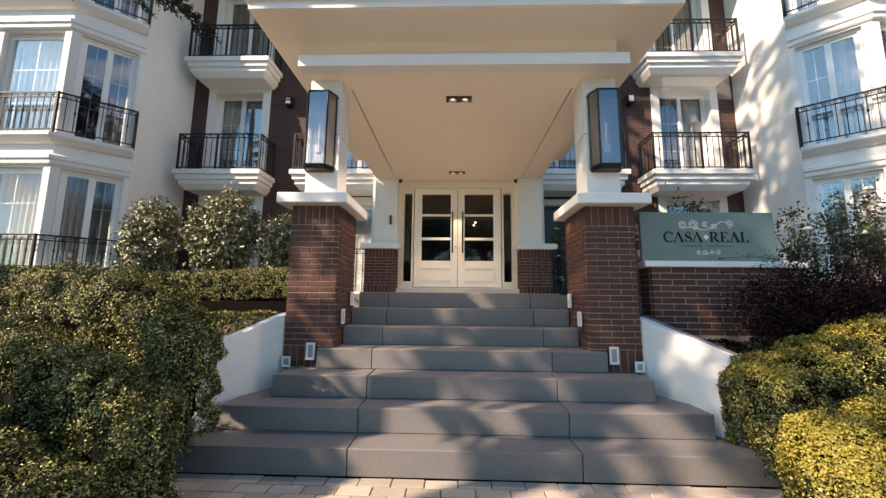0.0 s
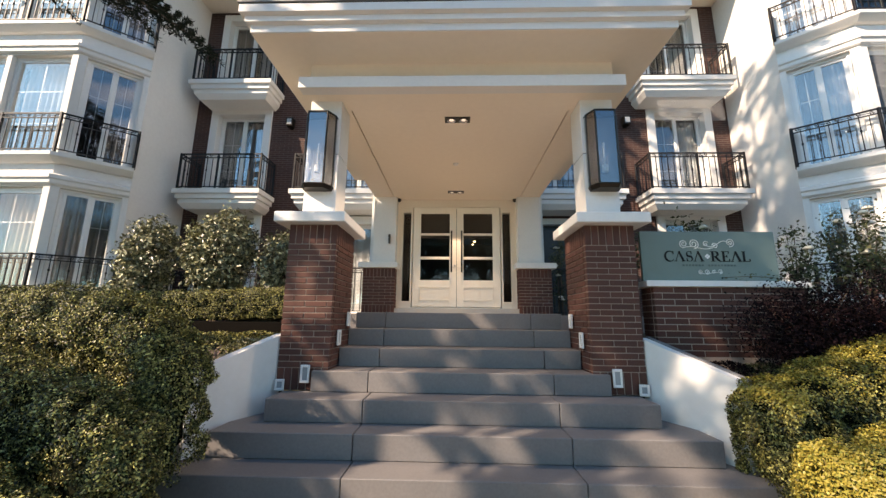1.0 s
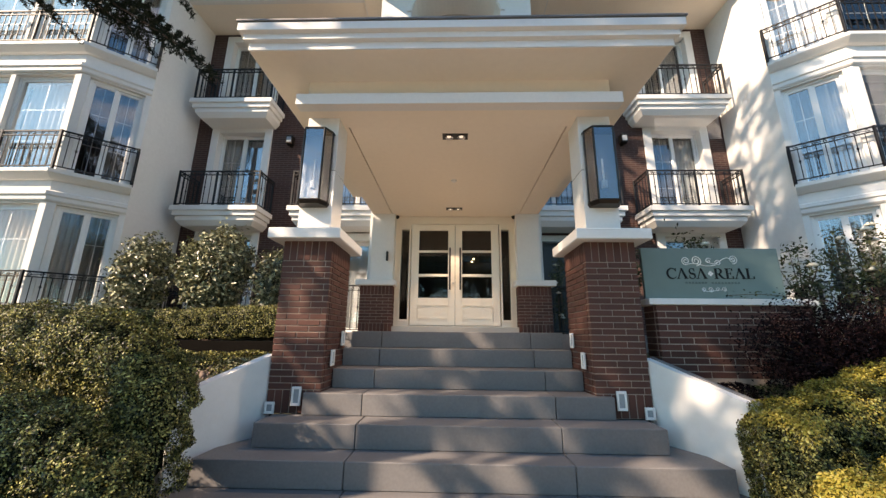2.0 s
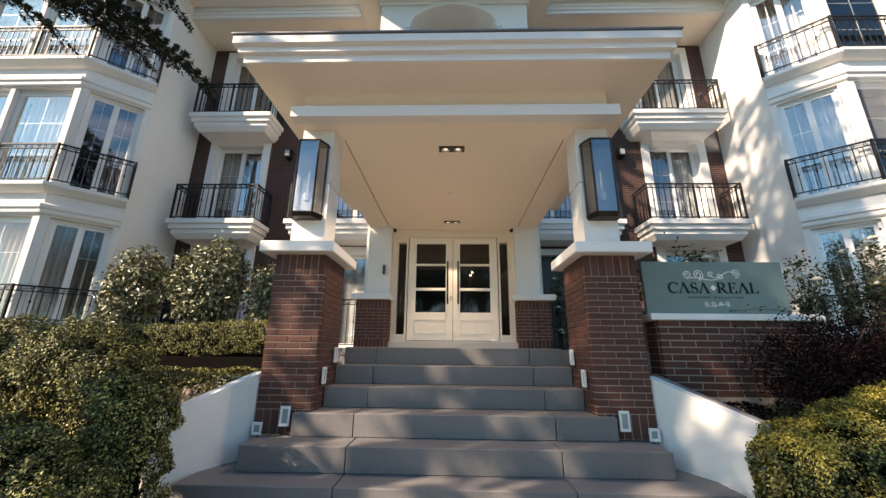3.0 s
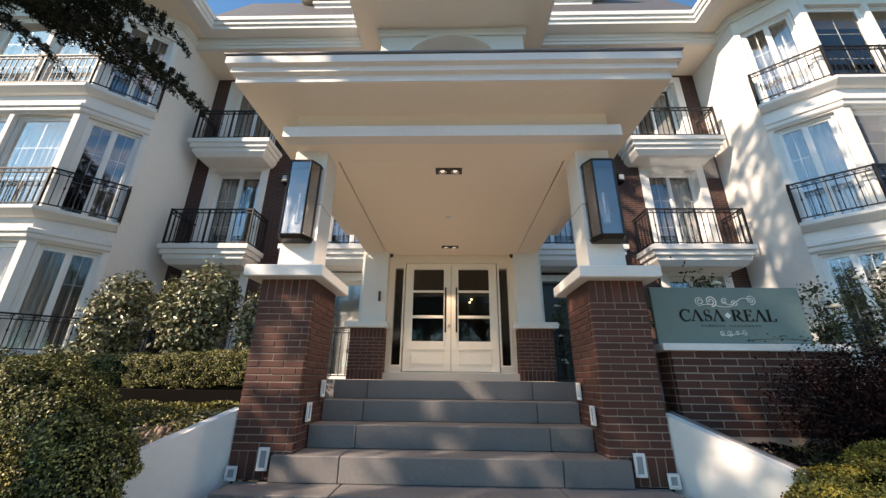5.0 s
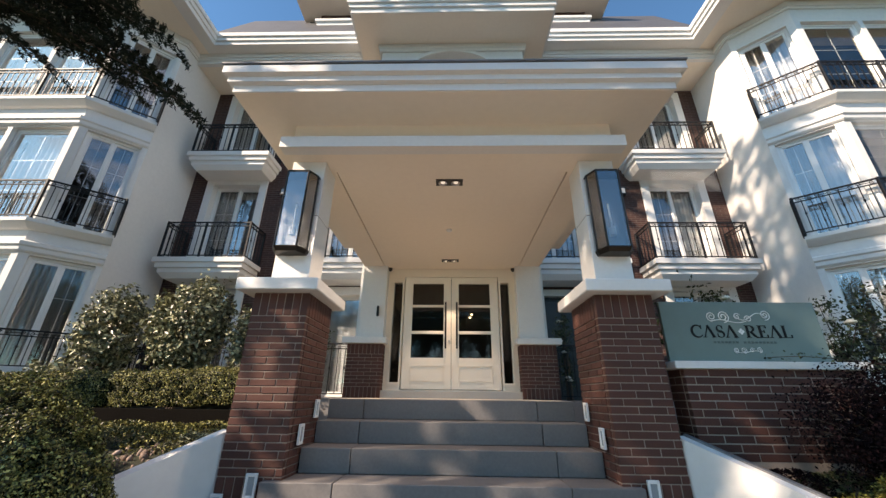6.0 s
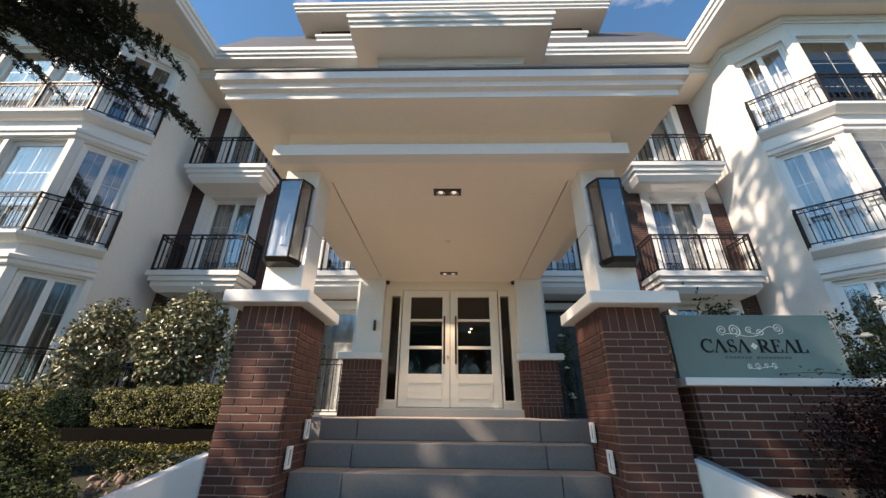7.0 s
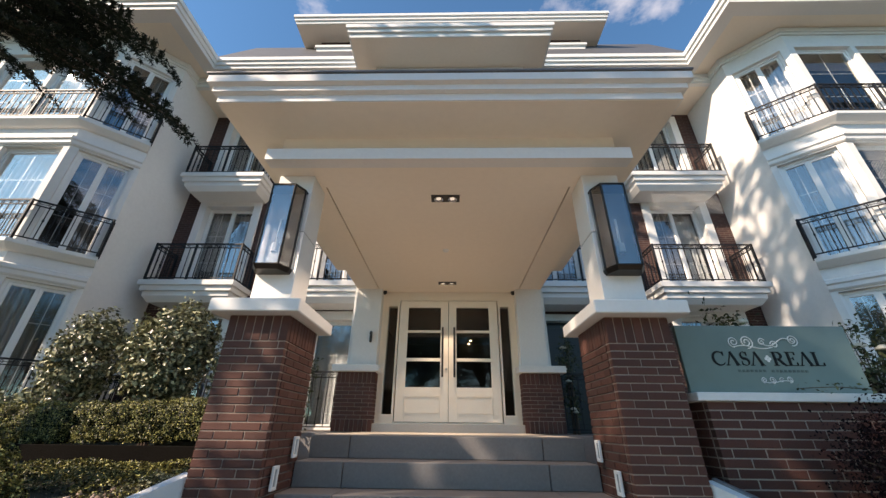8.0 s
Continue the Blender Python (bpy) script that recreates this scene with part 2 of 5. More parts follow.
def loft(bm, rings, cap=True):
    """Joins rings of equal count; each ring is a list of points."""
    vs = [[bm.verts.new(p) for p in r] for r in rings]
    k = len(rings[0])
    for a, b in zip(vs, vs[1:]):
        for i in range(k):
            bm.faces.new((a[i], a[(i + 1) % k], b[(i + 1) % k], b[i]))
    if cap:
        bm.faces.new(vs[0])
        bm.faces.new(list(reversed(vs[-1])))
    bmesh.ops.recalc_face_normals(bm, faces=bm.faces)
    return bm


def tiers(bm, x0, x1, y0, y1, steps, left=True, right=True, back=False):
    """A stepped block: (inset, z) rings from top to bottom, inset at the front and chosen sides."""
    rings = []
    for i, z in steps:
        a, b = x0 + (i if left else 0), x1 - (i if right else 0)
        rings.append([(a, y0 + i, z), (b, y0 + i, z), (b, y1 - (i if back else 0), z), (a, y1 - (i if back else 0), z)])
    return loft(bm, rings)


def sweep(bm, path, profile):
    """A moulding of closed section (out, z) along plan points; out is to the right of the way."""
    pts = [Vector(p) for p in path]
    rings = []
    for i, p in enumerate(pts):
        dirs = []
        if i > 0:
            dirs.append((p - pts[i - 1]).normalized())
        if i < len(pts) - 1:
            dirs.append((pts[i + 1] - p).normalized())
        ns = [Vector((d.y, -d.x)) for d in dirs]
        mi = sum(ns, Vector((0, 0)))
        mi = mi.normalized() / max(0.3, mi.normalized().dot(ns[0]))
        rings.append([(p.x + mi.x * o, p.y + mi.y * o, z) for o, z in profile])
    return loft(bm, rings)


def holed_wall(bm, length, z0, z1, thick, holes):
    """A wall in the xz plane from x = 0, y 0..thick, with rectangular holes (x0, x1, z0, z1)."""
    xs = sorted({0.0, length, *[h[0] for h in holes], *[h[1] for h in holes]})
    for a, b in zip(xs, xs[1:]):
        mid = (a + b) / 2
        cuts = sorted((h[2], h[3]) for h in holes if h[0] < mid < h[1])
        z = z0
        for c0, c1 in cuts:
            if c0 > z + 1e-4:
                box(bm, a, b, 0, thick, z, c0)
            z = c1
        if z1 > z + 1e-4:
            box(bm, a, b, 0, thick, z, z1)
    bmesh.ops.remove_doubles(bm, verts=bm.verts, dist=1e-5)
    seen, drop = {}, []
    for f in bm.faces:
        key = tuple(round(c, 4) for c in f.calc_center_median())
        if key in seen:
            drop += [f, seen[key]]
        seen[key] = f
    bmesh.ops.delete(bm, geom=list(set(drop)), context="FACES")
    return bm


def leaf_mesh(name, mat, pts, nrm, size, rng, aspect=0.55, jitter=0.7, smooth=False):
    """Many small folded leaves at points, turned about their normals."""
    n = len(pts)
    d = rng.normal(size=(n, 3)) * jitter + nrm
    d /= np.linalg.norm(d, axis=1)[:, None] + 1e-9
    a = np.cross(d, rng.normal(size=(n, 3)))
    a /= np.linalg.norm(a, axis=1)[:, None] + 1e-9
    b = np.cross(d, a)
    s = size * rng.uniform(0.6, 1.35, n)[:, None]
    w = s * aspect
    p0, p2 = pts - a * s * 0.5, pts + a * s * 0.5
    p1, p3 = pts + b * w * 0.5 + d * w * 0.18, pts - b * w * 0.5 + d * w * 0.18
    v = np.stack([p0, p1, p2, p3], 1).reshape(-1, 3)
    me = bpy.data.meshes.new(name)
    me.vertices.add(len(v))
    me.vertices.foreach_set("co", v.astype(np.float32).ravel())
    me.loops.add(6 * n)
    base = np.arange(n)[:, None] * 4
    me.loops.foreach_set("vertex_index", (base + np.array([[0, 1, 2, 0, 2, 3]])).astype(np.int32).ravel())
    me.polygons.add(2 * n)
    me.polygons.foreach_set("loop_start", np.arange(0, 6 * n, 3, dtype=np.int32))
    me.update(calc_edges=True)
    me.materials.append(mat)
    return me

# ---- ground ----
RISE, TREADS = 0.183, [1.755, 2.05, 2.325, 2.62, 2.95, 3.25, 3.55]
LAND = 7 * RISE


def soil_height(x, y):
    if abs(x) < 2.1 or y < 0.4:
        return -0.14 if abs(x) < 6.0 and y < 0.2 or abs(x) < 2.1 and y < 3.2 else (0.0 if y < 3.2 else 0.85)
    ys, zs = (0.4, 1.2, 1.8, 2.6, 4.2, 5.0, 40.0), (0.0, 0.08, 0.32, 0.74, 0.92, 1.05, 1.1)
    return float(np.interp(y, ys, zs)) + 0.04 * noise.noise((x * 1.3, y * 1.3, 0.0))


def build_ground():
    xs = [-400, -120, -50, -25, -16] + [round(-12 + 0.25 * i, 3) for i in range(97)] + [16, 25, 50, 120, 400]
    ys = [-400, -120, -50, -25, -12, -6, -3, -1.5, -0.5] + [round(0.25 * i, 3) for i in range(1, 33)] + [12, 20, 50, 120, 400]
    bm = bmesh.new()
    grid = [[bm.verts.new((x, y, soil_height(x, y))) for y in ys] for x in xs]
    for i in range(len(xs) - 1):
        for j in range(len(ys) - 1):
            bm.faces.new((grid[i][j], grid[i + 1][j], grid[i + 1][j + 1], grid[i][j + 1]))
    structure("ground", bm, SOIL, "dark earth garden ground rising beside the stairs", "ground", smooth=True)


build_ground()
structure("road", boxes((-60, 60, -16.0, -5.2, -0.3, -0.135)), ASPHALT, "grey asphalt road before the house", "road")


# ---- front stairs ----
def build_stairs():
    ends = [2.16, 1.9, 1.62, 1.36, 1.215, 1.215, 1.215]
    joints = [(-0.79, 0.81), (-0.8, 0.815), (-0.8, 0.81), (-0.83, 0.85), (-0.8, 0.85), (-0.82, 0.82), (-0.86, 0.85)]
    stairs = thing("stairs", "wide grey stone front stairs with seven steps", "stairs", kind="structure")
    for k in range(7):
        y0, z1 = TREADS[k], RISE * (k + 1)
        y1 = 6.1 if k == 6 else (TREADS[k + 1] + 0.25 if k > 2 else 2.66)
        cuts = [-ends[k], joints[k][0], joints[k][1], ends[k]]
        for a, b in zip(cuts, cuts[1:]):
            bm = boxes((a + 0.003, b - 0.003, y0, y1, z1 - RISE + 0.002, z1), bevel=0.005)
            part("step_slab", bm, STONE, stairs)
        part("step_bed", boxes((-ends[k] + 0.02, ends[k] - 0.02, y0 + 0.02, y1 - 0.01, z1 - RISE, z1 - 0.012)), STONE_JOINT, stairs)
    part("landing_floor", boxes((-1.20, 1.20, 3.93, 6.0, LAND - 0.02, LAND + 0.003)), LANDING_STONE, stairs, "beige tiled landing floor")
    part("stair_base", boxes((-1.85, 1.85, 2.6, 3.0, 0, 0.3), (-1.6, 1.6, 3.0, 6.1, 0.0, 0.9)), STONE_JOINT, stairs)
    part("entrance_landing", boxes((-3.6, -1.24, 4.9, 7.5, 0.3, LAND - 0.004), (1.24, 3.6, 4.9, 7.5, 0.3, LAND - 0.004), bevel=0.004), STONE, stairs)


build_stairs()


def build_ramp_wall(side):
    p0, p1 = Vector((1.70, 2.74)), Vector((2.04, 2.0))
    d = (p1 - p0).normalized()
    nn = Vector((-d.y, d.x))
    rings = []
    for p, z in ((p0, 1.055), (p1, 0.785)):
        q = p + nn * 0.10
        rings.append([(side * p.x, p.y, 0), (side * q.x, q.y, 0), (side * q.x, q.y, z), (side * p.x, p.y, z)])
    bm = loft(bmesh.new(), rings)
    structure("retaining_wall", bm, RENDER_WHITE, "low white rendered retaining wall beside the stairs", "wall")
    if side < 0:
        return
    bm = bmesh.new()
    rings = []
    for p, z in ((p0, 1.06), (p1, 0.79)):
        a, q = p + nn * 0.085, p + nn * 0.125
        rings.append([(side * a.x, a.y, z - 0.06), (side * q.x, q.y, z - 0.06), (side * q.x, q.y, z + 0.008), (side * a.x, a.y, z + 0.008)])
    structure("wall_flashing", loft(bm, rings), ROOF_EDGE, "dark flashing strip along the white retaining wall", "trim")


build_ramp_wall(1)
build_ramp_wall(-1)

# ---- recessed brick front ----
WX, WY = 6.64, 7.55
SILLS = (1.34, 4.06, 6.80)
HEADS = (3.55, 6.27, 9.02)


def build_recess():
    holes = []
    for z0, z1 in zip(SILLS, HEADS):
        for c in (-5.45, 5.45):
            holes.append((WX + c - 0.62, WX + c + 0.62, z0, z1))
    for c in (-2.42, 2.42):
        holes.append((WX + c - 0.5, WX + c + 0.5, LAND, 3.42))
        holes.append((WX + c - 0.6, WX + c + 0.6, SILLS[1], HEADS[1]))
    holes.append((WX - 1.5, WX + 1.5, 1.2, 3.6))
    bm = holed_wall(bmesh.new(), 2 * WX, 0, 9.30, 0.3, holes)
    bmesh.ops.transform(bm, matrix=pose(-WX, WY, 0), verts=bm.verts)
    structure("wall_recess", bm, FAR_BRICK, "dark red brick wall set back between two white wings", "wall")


build_recess()


def window(label, width, height, m, sashes=2, rows=2, dark=(False, True), frame_w=0.05, category="window", cols=2, glass=None):
    """A white framed sliding door or window; origin at the foot of the opening's left edge, depth along +y."""
    w = thing("window", label, category, m)
    fr = bmesh.new()
    box(fr, 0, frame_w, 0.05, 0.13, 0, height, bevel=0.004)
    box(fr, width - frame_w, width, 0.05, 0.13, 0, height, bevel=0.004)
    box(fr, frame_w, width - frame_w, 0.05, 0.13, height - frame_w, height, bevel=0.004)
    box(fr, frame_w, width - frame_w, 0.05, 0.13, 0, frame_w * 0.8, bevel=0.004)
    part("window_frame", fr, PVC, w)
    sw = (width - 2 * frame_w) / sashes
    for i in range(sashes):
        x0 = frame_w + i * sw
        y = 0.065 + 0.02 * (i % 2)
        s = bmesh.new()
        sf = 0.048
        z0, z1 = frame_w * 0.8, height - frame_w
        box(s, x0, x0 + sf, y, y + 0.045, z0, z1, bevel=0.003)
        box(s, x0 + sw - sf, x0 + sw, y, y + 0.045, z0, z1, bevel=0.003)
        box(s, x0 + sf, x0 + sw - sf, y, y + 0.045, z1 - sf, z1, bevel=0.003)
        box(s, x0 + sf, x0 + sw - sf, y, y + 0.045, z0, z0 + sf * 1.3, bevel=0.003)
        sash = part("sash", s, PVC, w)
        g = part("pane", boxes((x0 + sf, x0 + sw - sf, y + 0.02, y + 0.026, z0 + sf, z1 - sf)), glass or GLASS, sash)
        g.visible_shadow = False
        bars = bmesh.new()
        for c in range(1, cols):
            xc = x0 + sf + (sw - 2 * sf) * c / cols
            box(bars, xc - 0.007, xc + 0.007, y + 0.027, y + 0.036, z0 + sf, z1 - sf)
        for r in range(1, rows + 1):
            zc = z0 + (z1 - z0) * r / (rows + 1)
            box(bars, x0 + sf, x0 + sw - sf, y + 0.0275, y + 0.0355, zc - 0.007, zc + 0.007)
        if bars.verts:
            part("glazing_bars", bars, BARS, sash)
        else:
            bars.free()
    return w


def curtain(m, width, height, mat, label, folds=9, seed=1):
    rng = random.Random(seed)
    bm = bmesh.new()
    n = folds * 6
    ph = rng.uniform(0, 6)
    front, back = [], []
    for i in range(n + 1):
        x = width * i / n
        y = 0.035 * math.sin(ph + 2 * math.pi * folds * i / n) + 0.012 * math.sin(ph * 2 + 2.3 * math.pi * folds * i / n)
        front.append((bm.verts.new((x, y, 0)), bm.verts.new((x, y * 0.7, height))))
        back.append((bm.verts.new((x, y + 0.006, 0)), bm.verts.new((x, y * 0.7 + 0.006, height))))
    for row in (front, back):
        for a, b in zip(row, row[1:]):
            bm.faces.new((a[0], b[0], b[1], a[1]))
    ob = part("curtain", bm, mat, smooth=True)
    ob.matrix_world = m
    return tagged(ob, label, "curtain")


def surround(m, width, height, w=0.16, proud=0.05, deep=0.138):
    bm = bmesh.new()
    box(bm, -w, 0.025, -proud, deep, 0, height + w, bevel=0.006)
    box(bm, width - 0.025, width + w, -proud, deep, 0, height + w, bevel=0.006)
    box(bm, 0.025, width - 0.025, -proud, deep, height - 0.025, height + w, bevel=0.006)
    ob = structure("trim", bm, TRIM_WHITE, "broad white painted surround of a balcony door", "trim")
    ob.matrix_world = m
    return ob


# ---- wrought iron railings ----
BAR = mesh_of(boxes((-0.006, 0.006, -0.006, 0.006, 0, 1)), "baluster", IRON)


def knot_bar():
    bm = boxes((-0.007, 0.007, -0.007, 0.007, 0.0, 0.74))
    for z in (0.40,):
        bmesh.ops.create_uvsphere(bm, u_segments=8, v_segments=6, radius=0.018, matrix=Matrix.Translation((0, 0, z)) @ Matrix.Diagonal((1, 1, 1.9, 1)))
    return mesh_of(bm, "baluster", IRON)


def scroll_mesh():
    """A flat S scroll of one round bar, 0.3 long, between the two top rails."""
    bm = bmesh.new()
    left = [Vector((0.062 + (0.012 + 0.0017 * k) * math.cos(k * 0.5 + 2.2), 0, (0.012 + 0.0017 * k) * math.sin(k * 0.5 + 2.2))) for k in range(15)]
    pts = left + [Vector((0.3 - p.x, 0, -p.z)) for p in reversed(left)]
    for a, b in zip(pts, pts[1:]):
        tube(bm, a, b, 0.0055, sides=5)
    return mesh_of(bm, "scroll", IRON, smooth=True)


KNOT, SCROLL = knot_bar(), scroll_mesh()
RAIL_H = 0.86


def railing(label, path, base, group="", height=RAIL_H):
    """A black iron railing along plan points: posts, two top rails with scrolls between, a bottom rail and balusters."""
    r = thing("balcony_railing", label, "railing", pose(0, 0, base), group)
    pts = [Vector(p) for p in path]
    k = height / 0.86
    for p in pts:
        part("post", boxes((p.x - 0.02, p.x + 0.02, p.y - 0.02, p.y + 0.02, 0, height + 0.01), bevel=0.003), IRON, r)
    for a, b in zip(pts, pts[1:]):
        d = b - a
        ang = math.degrees(math.atan2(d.y, d.x))
        L = d.length
        for z, th in ((height - 0.012, 0.014), (height - 0.10, 0.008), (0.06, 0.009)):
            o = part("rail", boxes((0.02, L - 0.02, -0.013, 0.013, z - th, z + th)), IRON, r)
            o.matrix_basis = pose(a.x, a.y, 0, 0, 0, ang)
        n = max(2, round(L / 0.125))
        for i in range(1, n):
            if (n > 12) and i == n // 2:
                o = part("post", boxes((-0.017, 0.017, -0.017, 0.017, 0, height - 0.02)), IRON, r)
                o.matrix_basis = pose(a.x + d.x * i / n, a.y + d.y * i / n, 0, 0, 0, ang)
                continue
            o = part("baluster", KNOT if i % 2 else BAR, None, r)
            o.matrix_basis = pose(a.x + d.x * i / n, a.y + d.y * i / n, 0.06, 0, 0, ang) @ Matrix.Diagonal((1, 1, k if i % 2 else (height - 0.16), 1))
        ns = max(1, round((L - 0.06) / 0.30))
        for i in range(ns):
            o = part("scroll", SCROLL, None, r)
            o.matrix_basis = pose(a.x, a.y, height - 0.056, 0, 0, ang) @ pose(0.03 + (L - 0.06) * i / ns, 0, 0) @ Matrix.Diagonal(((L - 0.06) / ns / 0.3, 1, 1, 1))
    return r


# ---- balconies of the recess ----
SLAB = ((0, 0), (0, -0.105), (0.05, -0.115), (0.05, -0.215), (0.10, -0.225), (0.10, -0.315), (0.19, -0.43))


def balcony(x0, x1, y0, top, label, right=True, left=True):
    bm = tiers(bmesh.new(), x0, x1, y0, WY - 0.004, [(i, top + z) for i, z in SLAB], left, right)
    return tagged(part("balcony", bm, TRIM_WHITE), label, "balcony", "balconies of the brick front", "structure")


for side in (-1, 1):
    c = 5.45 * side
    for level, z in ((1, 4.04), (2, 6.785)):
        a, b = sorted((side * 6.42, side * (4.42 if side < 0 else 4.24)))
        balcony(a, b, 6.83, z, "white balcony slab with stepped mouldings on brick")
        railing("black wrought iron balcony railing with scrolls", [(a + 0.06, WY - 0.02), (a + 0.06, 6.90), (b - 0.06, 6.90), (b - 0.06, WY - 0.02)], z, group="balcony railings")
    for i, (z0, z1) in enumerate(zip(SILLS, HEADS)):
        m = pose(c - 0.62, WY, z0)
        window("white framed sliding balcony door with glazing bars", 1.24, z1 - z0, m @ pose(0, 0.09, 0))
        surround(m, 1.24, z1 - z0)
        curtain(pose(c - 0.6, WY + 0.36, z0), 0.62, z1 - z0 - 0.05, GREY_CURTAIN, "grey drawn curtain behind a balcony door", 6, 3 + i)
        curtain(pose(c + 0.05, WY + 0.40, z0), 0.55, z1 - z0 - 0.05, CURTAIN, "white sheer curtain behind a balcony door", 6, 5 + i)
    a, b = sorted((side * 3.76, side * 1.72))
    balcony(a, b, 6.85, 4.04, "white balcony slab with stepped mouldings over the entrance", right=side > 0, left=side < 0)
    railing("black wrought iron balcony railing with scrolls", [(side * 3.70, WY - 0.02), (side * 3.70, 6.92), (side * 1.76, 6.92)], 4.04, group="balcony railings")
    m = pose(2.42 * side - 0.6, WY, SILLS[1])
    window("white framed sliding balcony door with glazing bars", 1.2, HEADS[1] - SILLS[1], m @ pose(0, 0.09, 0))
    surround(m, 1.2, HEADS[1] - SILLS[1])
    curtain(pose(2.42 * side - 0.5, WY + 0.4, SILLS[1]), 1.0, 2.1, CURTAIN, "white sheer curtain behind a balcony door", 9, 12)

# small white door and dark door beside the entrance
window("white glazed side door with drawn blind", 1.0, 3.42 - LAND, pose(-2.92, WY + 0.09, LAND), sashes=1)
surround(pose(-2.92, WY, LAND), 1.0, 3.42 - LAND)
curtain(pose(-2.9, WY + 0.25, LAND), 0.95, 2.1, CURTAIN, "pale blind behind the side door", 4, 31)
surround(pose(1.92, WY, LAND), 1.0, 3.42 - LAND, 0.12)


def build_dark_door():
    d = thing("side_door", "dark painted panelled side door, closed", "door", pose(1.92, WY + 0.12, LAND))
    part("door_leaf", boxes((0.03, 0.97, 0, 0.05, 0.0, 2.12), bevel=0.004), DARK_DOOR, d)
    for z0, z1 in ((0.15, 0.9), (1.05, 2.0)):
        part("door_panel", boxes((0.16, 0.84, -0.012, 0.0, z0, z1), bevel=0.006), DARK_DOOR, d)
    part("door_knob", boxes((0.10, 0.14, -0.06, 0.0, 1.0, 1.04), bevel=0.01), CHROME, d)


build_dark_door()


# ---- white wings with bay windows ----
BAY = [(6.64, 7.84), (6.64, 6.07), (7.44, 5.31), (13.0, 5.31)]
BANDS = (1.62, 4.12, 6.86)
TOPS = (3.52, 6.24, 8.98)


def side_path(side, pts):
    """Plan points for one wing, run so that its outside is to the right of the way."""
    return [(x, y) for x, y in pts] if side > 0 else [(-x, y) for x, y in reversed(pts)]


def wing(side):
    name = "wall_west" if side < 0 else "wall_east"
    bm = boxes((side * 6.64, side * 6.94, 6.07, WY, 0, 9.56) if side > 0 else (-6.94, -6.64, 6.07, WY, 0, 9.56))
    structure(name + "_return", bm, RENDER_WHITE, "plain white rendered side wall of a wing", "wall")
    # chamfered face and street face
    ch = math.hypot(0.80, 0.76)
    for kind in ("chamfer", "front"):
        if kind == "chamfer":
            L = ch
            if side < 0:
                m = pose(-7.44, 5.31, 0, 0, 0, math.degrees(math.atan2(0.76, 0.80)))
            else:
                m = pose(6.64, 6.07, 0, 0, 0, math.degrees(math.atan2(-0.76, 0.80)))
            spans = [(0.13, ch - 0.10)] if side < 0 else [(0.10, ch - 0.13)]
        else:
            L = 5.56
            m = pose(-13.0, 5.31, 0) if side < 0 else pose(7.44, 5.31, 0)
            spans = [(0.13 + 1.32 * i, 0.13 + 1.32 * i + 1.22) for i in range(4)]
            if side < 0:
                spans = [(L - b, L - a) for a, b in spans]
        holes = [(a, b, z0, z1) for a, b in spans for z0, z1 in zip(BANDS, TOPS)]
        bm = holed_wall(bmesh.new(), L, 0, 9.56, 0.22, holes)
        bmesh.ops.transform(bm, matrix=m, verts=bm.verts)
        structure("%s_%s" % (name, kind), bm, RENDER_WHITE, "white rendered bay wall with tall windows", "wall")
        for j, (a, b) in enumerate(spans):
            for i, (z0, z1) in enumerate(zip(BANDS, TOPS)):
                w = b - a
                window("tall white framed bay window with glazing bars", w, z1 - z0, m @ pose(a, 0.03, z0), sashes=2 if kind == "chamfer" else 1, rows=2, glass=CLEAR_GLASS if side < 0 and i == 0 else (DOOR_GLASS if side > 0 and kind == "front" and i > 0 else None))
                if kind == "chamfer":
                    curtain(m @ pose(a + (0.5 * w if side < 0 else 0), 0.32, z0), 0.5 * w, z1 - z0, GREY_CURTAIN, "grey curtain drawn behind a bay window", 4, 40 + i)
                    if side > 0 or i == 0:
                        curtain(m @ pose(a + (0 if side < 0 else 0.5 * w), 0.36, z0), 0.5 * w, z1 - z0, CURTAIN, "white sheer curtain behind a bay window", 5, 50 + i)
                elif side < 0 or i == 0:
                    curtain(m @ pose(a, 0.34 + 0.01 * j, z0), w, z1 - z0, BLIND if i == 0 and side < 0 else CURTAIN, "beige blind drawn behind a bay window" if i == 0 and side < 0 else "white sheer curtain behind a bay window", 10, 60 + i * 3 + j)
    face = side_path(side, BAY[1:])
    # window sills and cornices between the storeys
    for i, z in enumerate(BANDS):
        bm = sweep(bmesh.new(), face, [(-0.02, z + 0.01), (0.18, z + 0.01), (0.18, z - 0.05), (0.165, z - 0.07), (0.13, z - 0.10), (0.07, z - 0.15), (0.035, z - 0.16), (-0.02, z - 0.16)])
        structure("trim", bm, TRIM_WHITE, "white moulded sill band round a bay", "trim")
    for i, z in enumerate(TOPS[:2]):
        bm = sweep(bmesh.new(), face, [(-0.02, z + 0.25), (0.02, z + 0.25), (0.085, z + 0.215), (0.085, z + 0.15), (0.055, z + 0.125), (0.05, z + 0.06), (0.025, z + 0.03), (-0.02, z + 0.03)])
        structure("trim", bm, TRIM_WHITE, "white moulded cornice over a bay window", "trim")
    rail = [(side * 6.62, 6.03), (side * 6.51, 5.91), (side * 7.36, 5.18), (side * 8.5, 5.18), (side * 9.7, 5.18), (side * 12.0, 5.18)]
    for i, z in enumerate(BANDS):
        railing("black wrought iron railing across a bay window", rail, z + 0.014, group="bay railings", height=0.62 if i == 0 else 0.78)


wing(-1)
wing(1)


